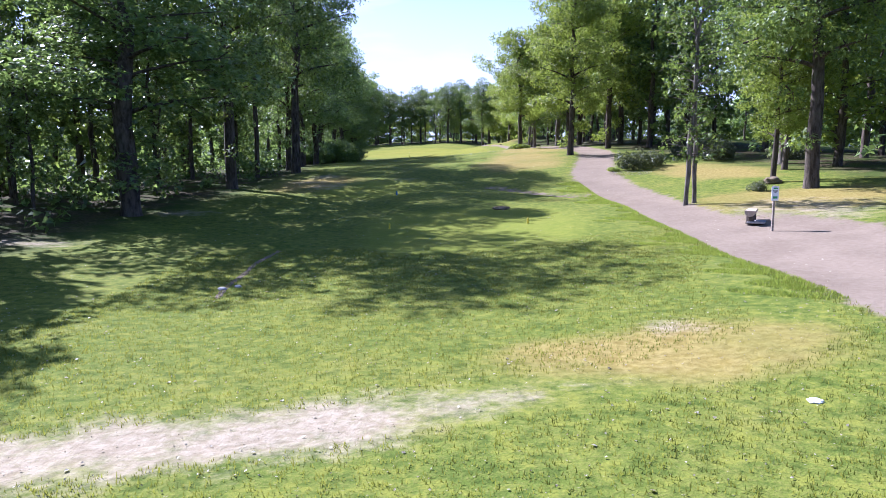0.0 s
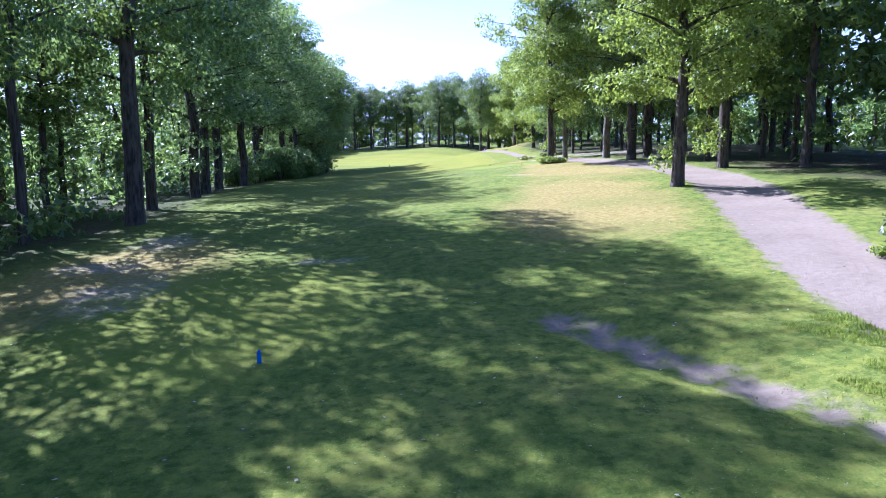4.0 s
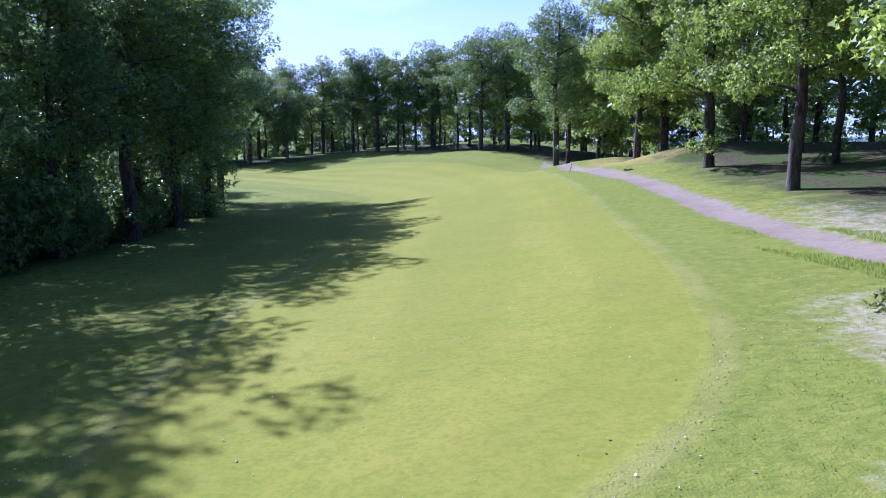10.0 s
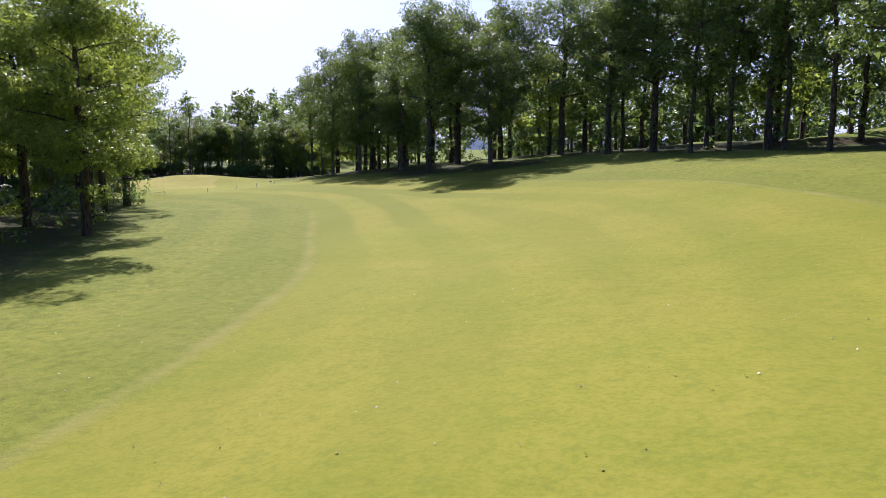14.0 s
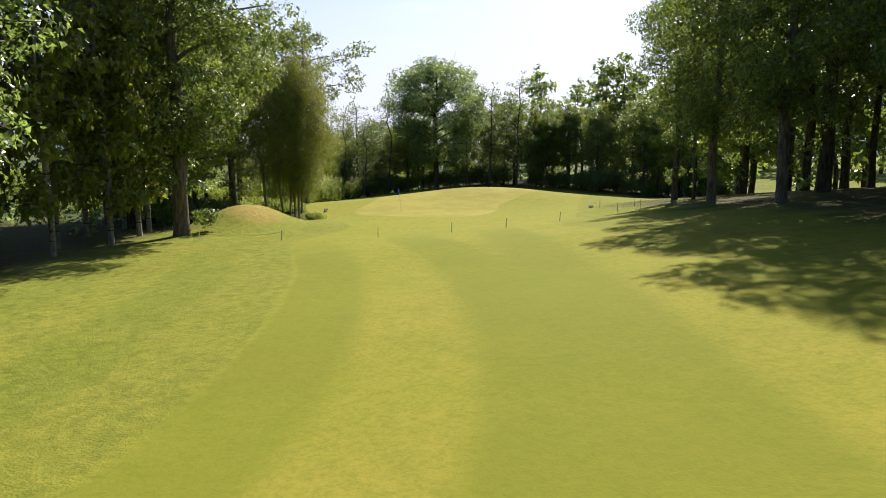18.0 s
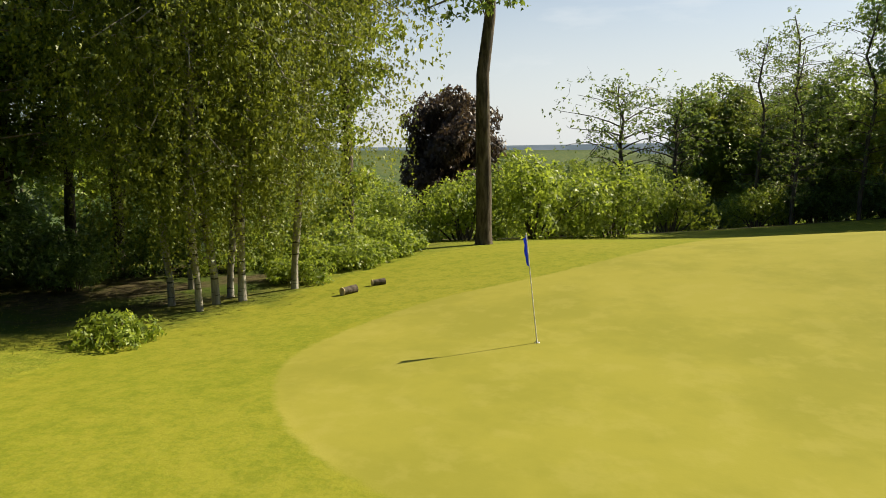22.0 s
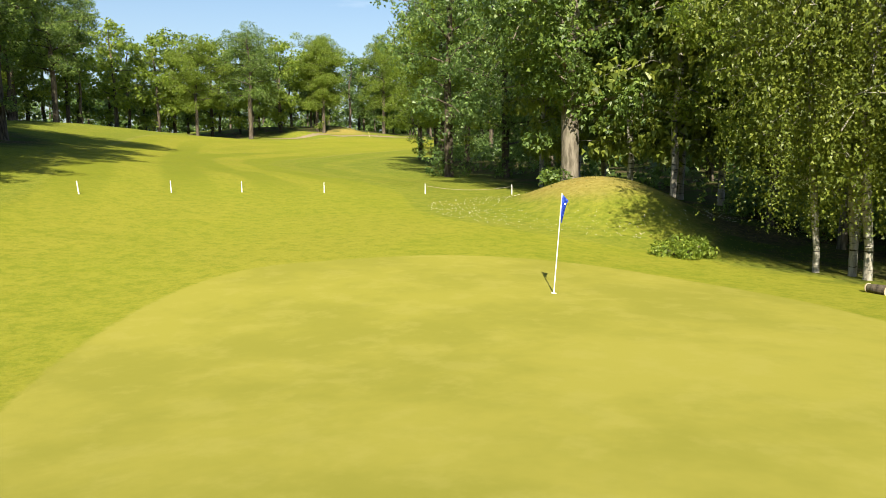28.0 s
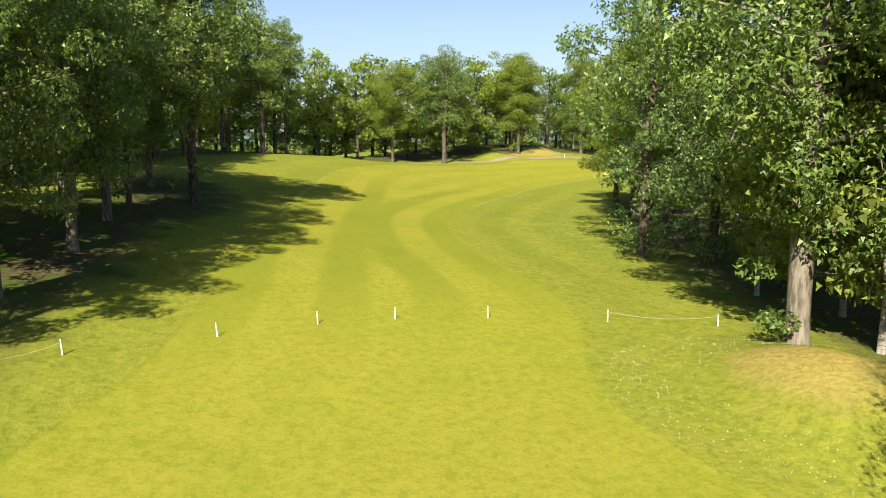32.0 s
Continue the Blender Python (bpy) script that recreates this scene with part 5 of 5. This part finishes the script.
flagstick(-100.37, 288.09)
stakes()
sign_post(14.8, 31.5)
log_bench(14.9, 33.9)
tee_marker(-2.6, 40.6, PAINT_YELLOW, "yellow")
tee_marker(5.1, 39.8, PAINT_YELLOW, "yellow")
tee_marker(-3.1, 57.8, PAINT_BLUE, "blue")
tee_marker(11.3, 120.9, PAINT_RED, "red", 0.16)
tee_marker(-6.8, 187.8, PAINT_YELLOW, "tall yellow", 0.8)
club_post(7.9, 121.5)
wooden_stake(13.1, 198.4)
log_on_ground(-105.0, 282.1, 65, 0.5, 0.12)
log_on_ground(-106.2, 282.5, 40, 0.4, 0.10)
mound_of_earth(4.3, 47.2, 0.55, 2)
mound_of_earth(9.3, 130.5, 0.2, 5)
mound_of_earth(17.4, 192.3, 0.4, 7)
stone(6.2, 11.3, 0.13, 1, 0.3, PAINT_WHITE, "flat white stone lying in the grass")
stone(-7.3, 24.4, 0.16, 3)
stone(-6.9, 24.9, 0.12, 4)
stone(22.0, 47.2, 0.55, 6, 0.6, EARTH, "dark mossy stump at the foot of an oak")
sprinkler_box(-88.0, 300.7)
drain_ditch()


# ---- grass, flowers and litter ----
def scatter(n, x0, x1, y0, y1, keep, rnd):
    x, y = rnd.uniform(x0, x1, n), rnd.uniform(y0, y1, n)
    ok = keep(x, y)
    return x[ok], y[ok]


def blade_mesh(name, label, x, y, rnd, lo, hi, width, mat, per=3):
    z = ground_z(x, y)
    vs = []
    for k in range(per):
        n = len(x)
        a = rnd.uniform(0, 6.283, n)
        h = rnd.uniform(lo, hi, n)
        ox, oy = x + rnd.normal(0, 0.05, n), y + rnd.normal(0, 0.05, n)
        lean = rnd.uniform(0.1, 0.7, n) * h
        b = rnd.uniform(0, 6.283, n)
        p0 = np.stack([ox - np.cos(a) * width, oy - np.sin(a) * width, z - 0.01], -1)
        p1 = np.stack([ox + np.cos(a) * width, oy + np.sin(a) * width, z - 0.01], -1)
        p2 = np.stack([ox + np.cos(b) * lean, oy + np.sin(b) * lean, z + h], -1)
        vs.append(np.stack([p0, p1, p2], 1))
    v = np.concatenate(vs).reshape(-1, 3)
    f = np.arange(len(v)).reshape(-1, 3)
    return tagged(new(name, mesh_from(name, v, f.tolist(), mat)), label, "grass", kind="stuff")


GRASS = leaf_material("grass_blade", (0.097, 0.137, 0.019), (0.137, 0.169, 0.027), (0.209, 0.205, 0.036), 0.7)
CLOVER = plain("white_clover", (0.75, 0.74, 0.68), (0.62, 0.62, 0.52), 30, 0.9)
LITTER = leaf_material("dry_leaf", (0.17, 0.14, 0.08), (0.26, 0.23, 0.15), (0.42, 0.39, 0.30), 0.2)
rg = np.random.default_rng(17)


def in_rough(x, y):
    return (area_dist(x, y, FAIRWAY) < 0) & (area_dist(x, y, GREEN) < -1) & (seg_dist(x, y, PATH) > 1.7) & (wood_depth(x, y) < 1) \
        & (np.maximum.reduce([area_dist(x, y, t) for t in TEES]) < 0)


gx_, gy_ = scatter(34000, -11, 12, 2, 34, lambda x, y: in_rough(x, y) & (seg_dist(x, y, TRAIL) > 0.9), rg)
blade_mesh("rough_grass", "ragged rough grass before the first tee", gx_, gy_, rg, 0.03, 0.09, 0.011, GRASS)
gx_, gy_ = scatter(30000, -16, 16, 34, 150, lambda x, y: in_rough(x, y) & (np.hypot((x - 9) / 7, (y - 92) / 22) > 1), rg)
blade_mesh("rough_grass", "uneven rough grass along the tees", gx_, gy_, rg, 0.015, 0.045, 0.012, GRASS)
gx_, gy_ = scatter(22000, -106, -70, 262, 306, lambda x, y: (area_dist(x, y, GREEN) < -2) & (area_dist(x, y, FAIRWAY) < -1.2) & (wood_depth(x, y) < 3), rg)
blade_mesh("rough_grass", "long grass on the mound and round the green", gx_, gy_, rg, 0.015, 0.05, 0.010, GRASS)


VERGE = leaf_material("verge_grass", (0.120, 0.185, 0.022), (0.180, 0.250, 0.034), (0.260, 0.300, 0.055), 0.7)
gx_, gy_ = scatter(60000, 7.5, 12.5, 18, 58, lambda x, y: (seg_dist(x, y, PATH) > 1.75) & (seg_dist(x, y, PATH) < 1.95 + 2.6 * np.abs(np.sin(y * 0.37) * np.sin(y * 0.83 + 1)) * np.abs(np.sin(x * 2.1 + y * 1.7))) & (x < 13), rg)
blade_mesh("verge_grass", "ragged bright green grass along the edge of the dirt track", gx_, gy_, rg, 0.03, 0.11, 0.011, VERGE)
gx_, gy_ = scatter(30000, 11, 20, 126, 160, lambda x, y: (seg_dist(x, y, PATH) > 1.1) & (seg_dist(x, y, PATH) < 2.4) & (np.sin(x * 1.3 + y * 0.7) > -0.2), rg)
blade_mesh("verge_grass", "tufts of rough grass beside the narrow track", gx_, gy_, rg, 0.04, 0.14, 0.012, VERGE)


def flecks(name, label, x, y, size, mat, category):
    z = ground_z(x, y) + 0.012
    n = len(x)
    a, s = rg.uniform(0, 6.283, n), size * rg.uniform(0.5, 1.3, n)
    ring = []
    for k in range(5):
        w = a + k * 1.2566
        ring.append(np.stack([x + np.cos(w) * s * (0.6 if k % 2 else 1), y + np.sin(w) * s, z + rg.uniform(0, 0.03, n)], -1))
    v = np.stack(ring, 1).reshape(-1, 3)
    return tagged(new(name, mesh_from(name, v, np.arange(len(v)).reshape(-1, 5).tolist(), mat)), label, category, kind="stuff")


gx_, gy_ = scatter(5000, -102, -78, 264, 284, lambda x, y: (x > -97) & (area_dist(x, y, FAIRWAY) < -0.3) & (np.abs(np.hypot((x + 91.5) / 1.3, y - 272.3) - 5.2) < 1.5) & (area_dist(x, y, GREEN) < -1.5), rg)
flecks("clover_flowers", "white clover flowers round the mound", gx_, gy_, 0.019, CLOVER, "flowers")
gx_, gy_ = scatter(2600, -30, 14, 105, 262, lambda x, y: (area_dist(x, y, FAIRWAY) > -8) & (wood_depth(x, y) < -3), rg)
flecks("fallen_leaves", "dry leaves and scraps strewn over the fairway", gx_, gy_, 0.024, LITTER, "leaves")
gx_, gy_ = scatter(1200, -14, 14, 4, 105, lambda x, y: wood_depth(x, y) < -2, rg)
flecks("fallen_leaves", "dry leaves and scraps strewn by the tees", gx_, gy_, 0.04, LITTER, "leaves")
gx_, gy_ = scatter(4000, -16, 14, 4, 34, lambda x, y: (wood_depth(x, y) < -2) & (seg_dist(x, y, PATH) > 2.2), rg)
flecks("fallen_leaves", "pale dry leaves strewn through the rough grass", gx_, gy_, 0.021, LITTER, "leaves")
gx_, gy_ = scatter(5200, -2, 16, 96, 152, lambda x, y: (area_dist(x, y, FAIRWAY) < 0) & (wood_depth(x, y) < -1) & (np.sin(x * 0.8 + 2) * np.sin(y * 0.55) > 0), rg)
flecks("fallen_leaves", "pale scraps and dry leaves in the rough beside the track", gx_, gy_, 0.022, LITTER, "leaves")
gx_, gy_ = scatter(900, 14.6, 18.5, 58.5, 63.5, lambda x, y: np.hypot(x - 16.2, (y - 61) / 1.2) < 1.9, rg)
flecks("fallen_leaves", "brown leaves gathered at the foot of the pale bush", gx_, gy_, 0.05, LITTER, "leaves")
gx_, gy_ = scatter(1800, -1, 16, 70, 116, lambda x, y: np.hypot((x - 9) / 7, (y - 93) / 22) < 1, rg)
flecks("fallen_leaves", "dry leaves and scraps on the worn ochre grass", gx_, gy_, 0.024, LITTER, "leaves")
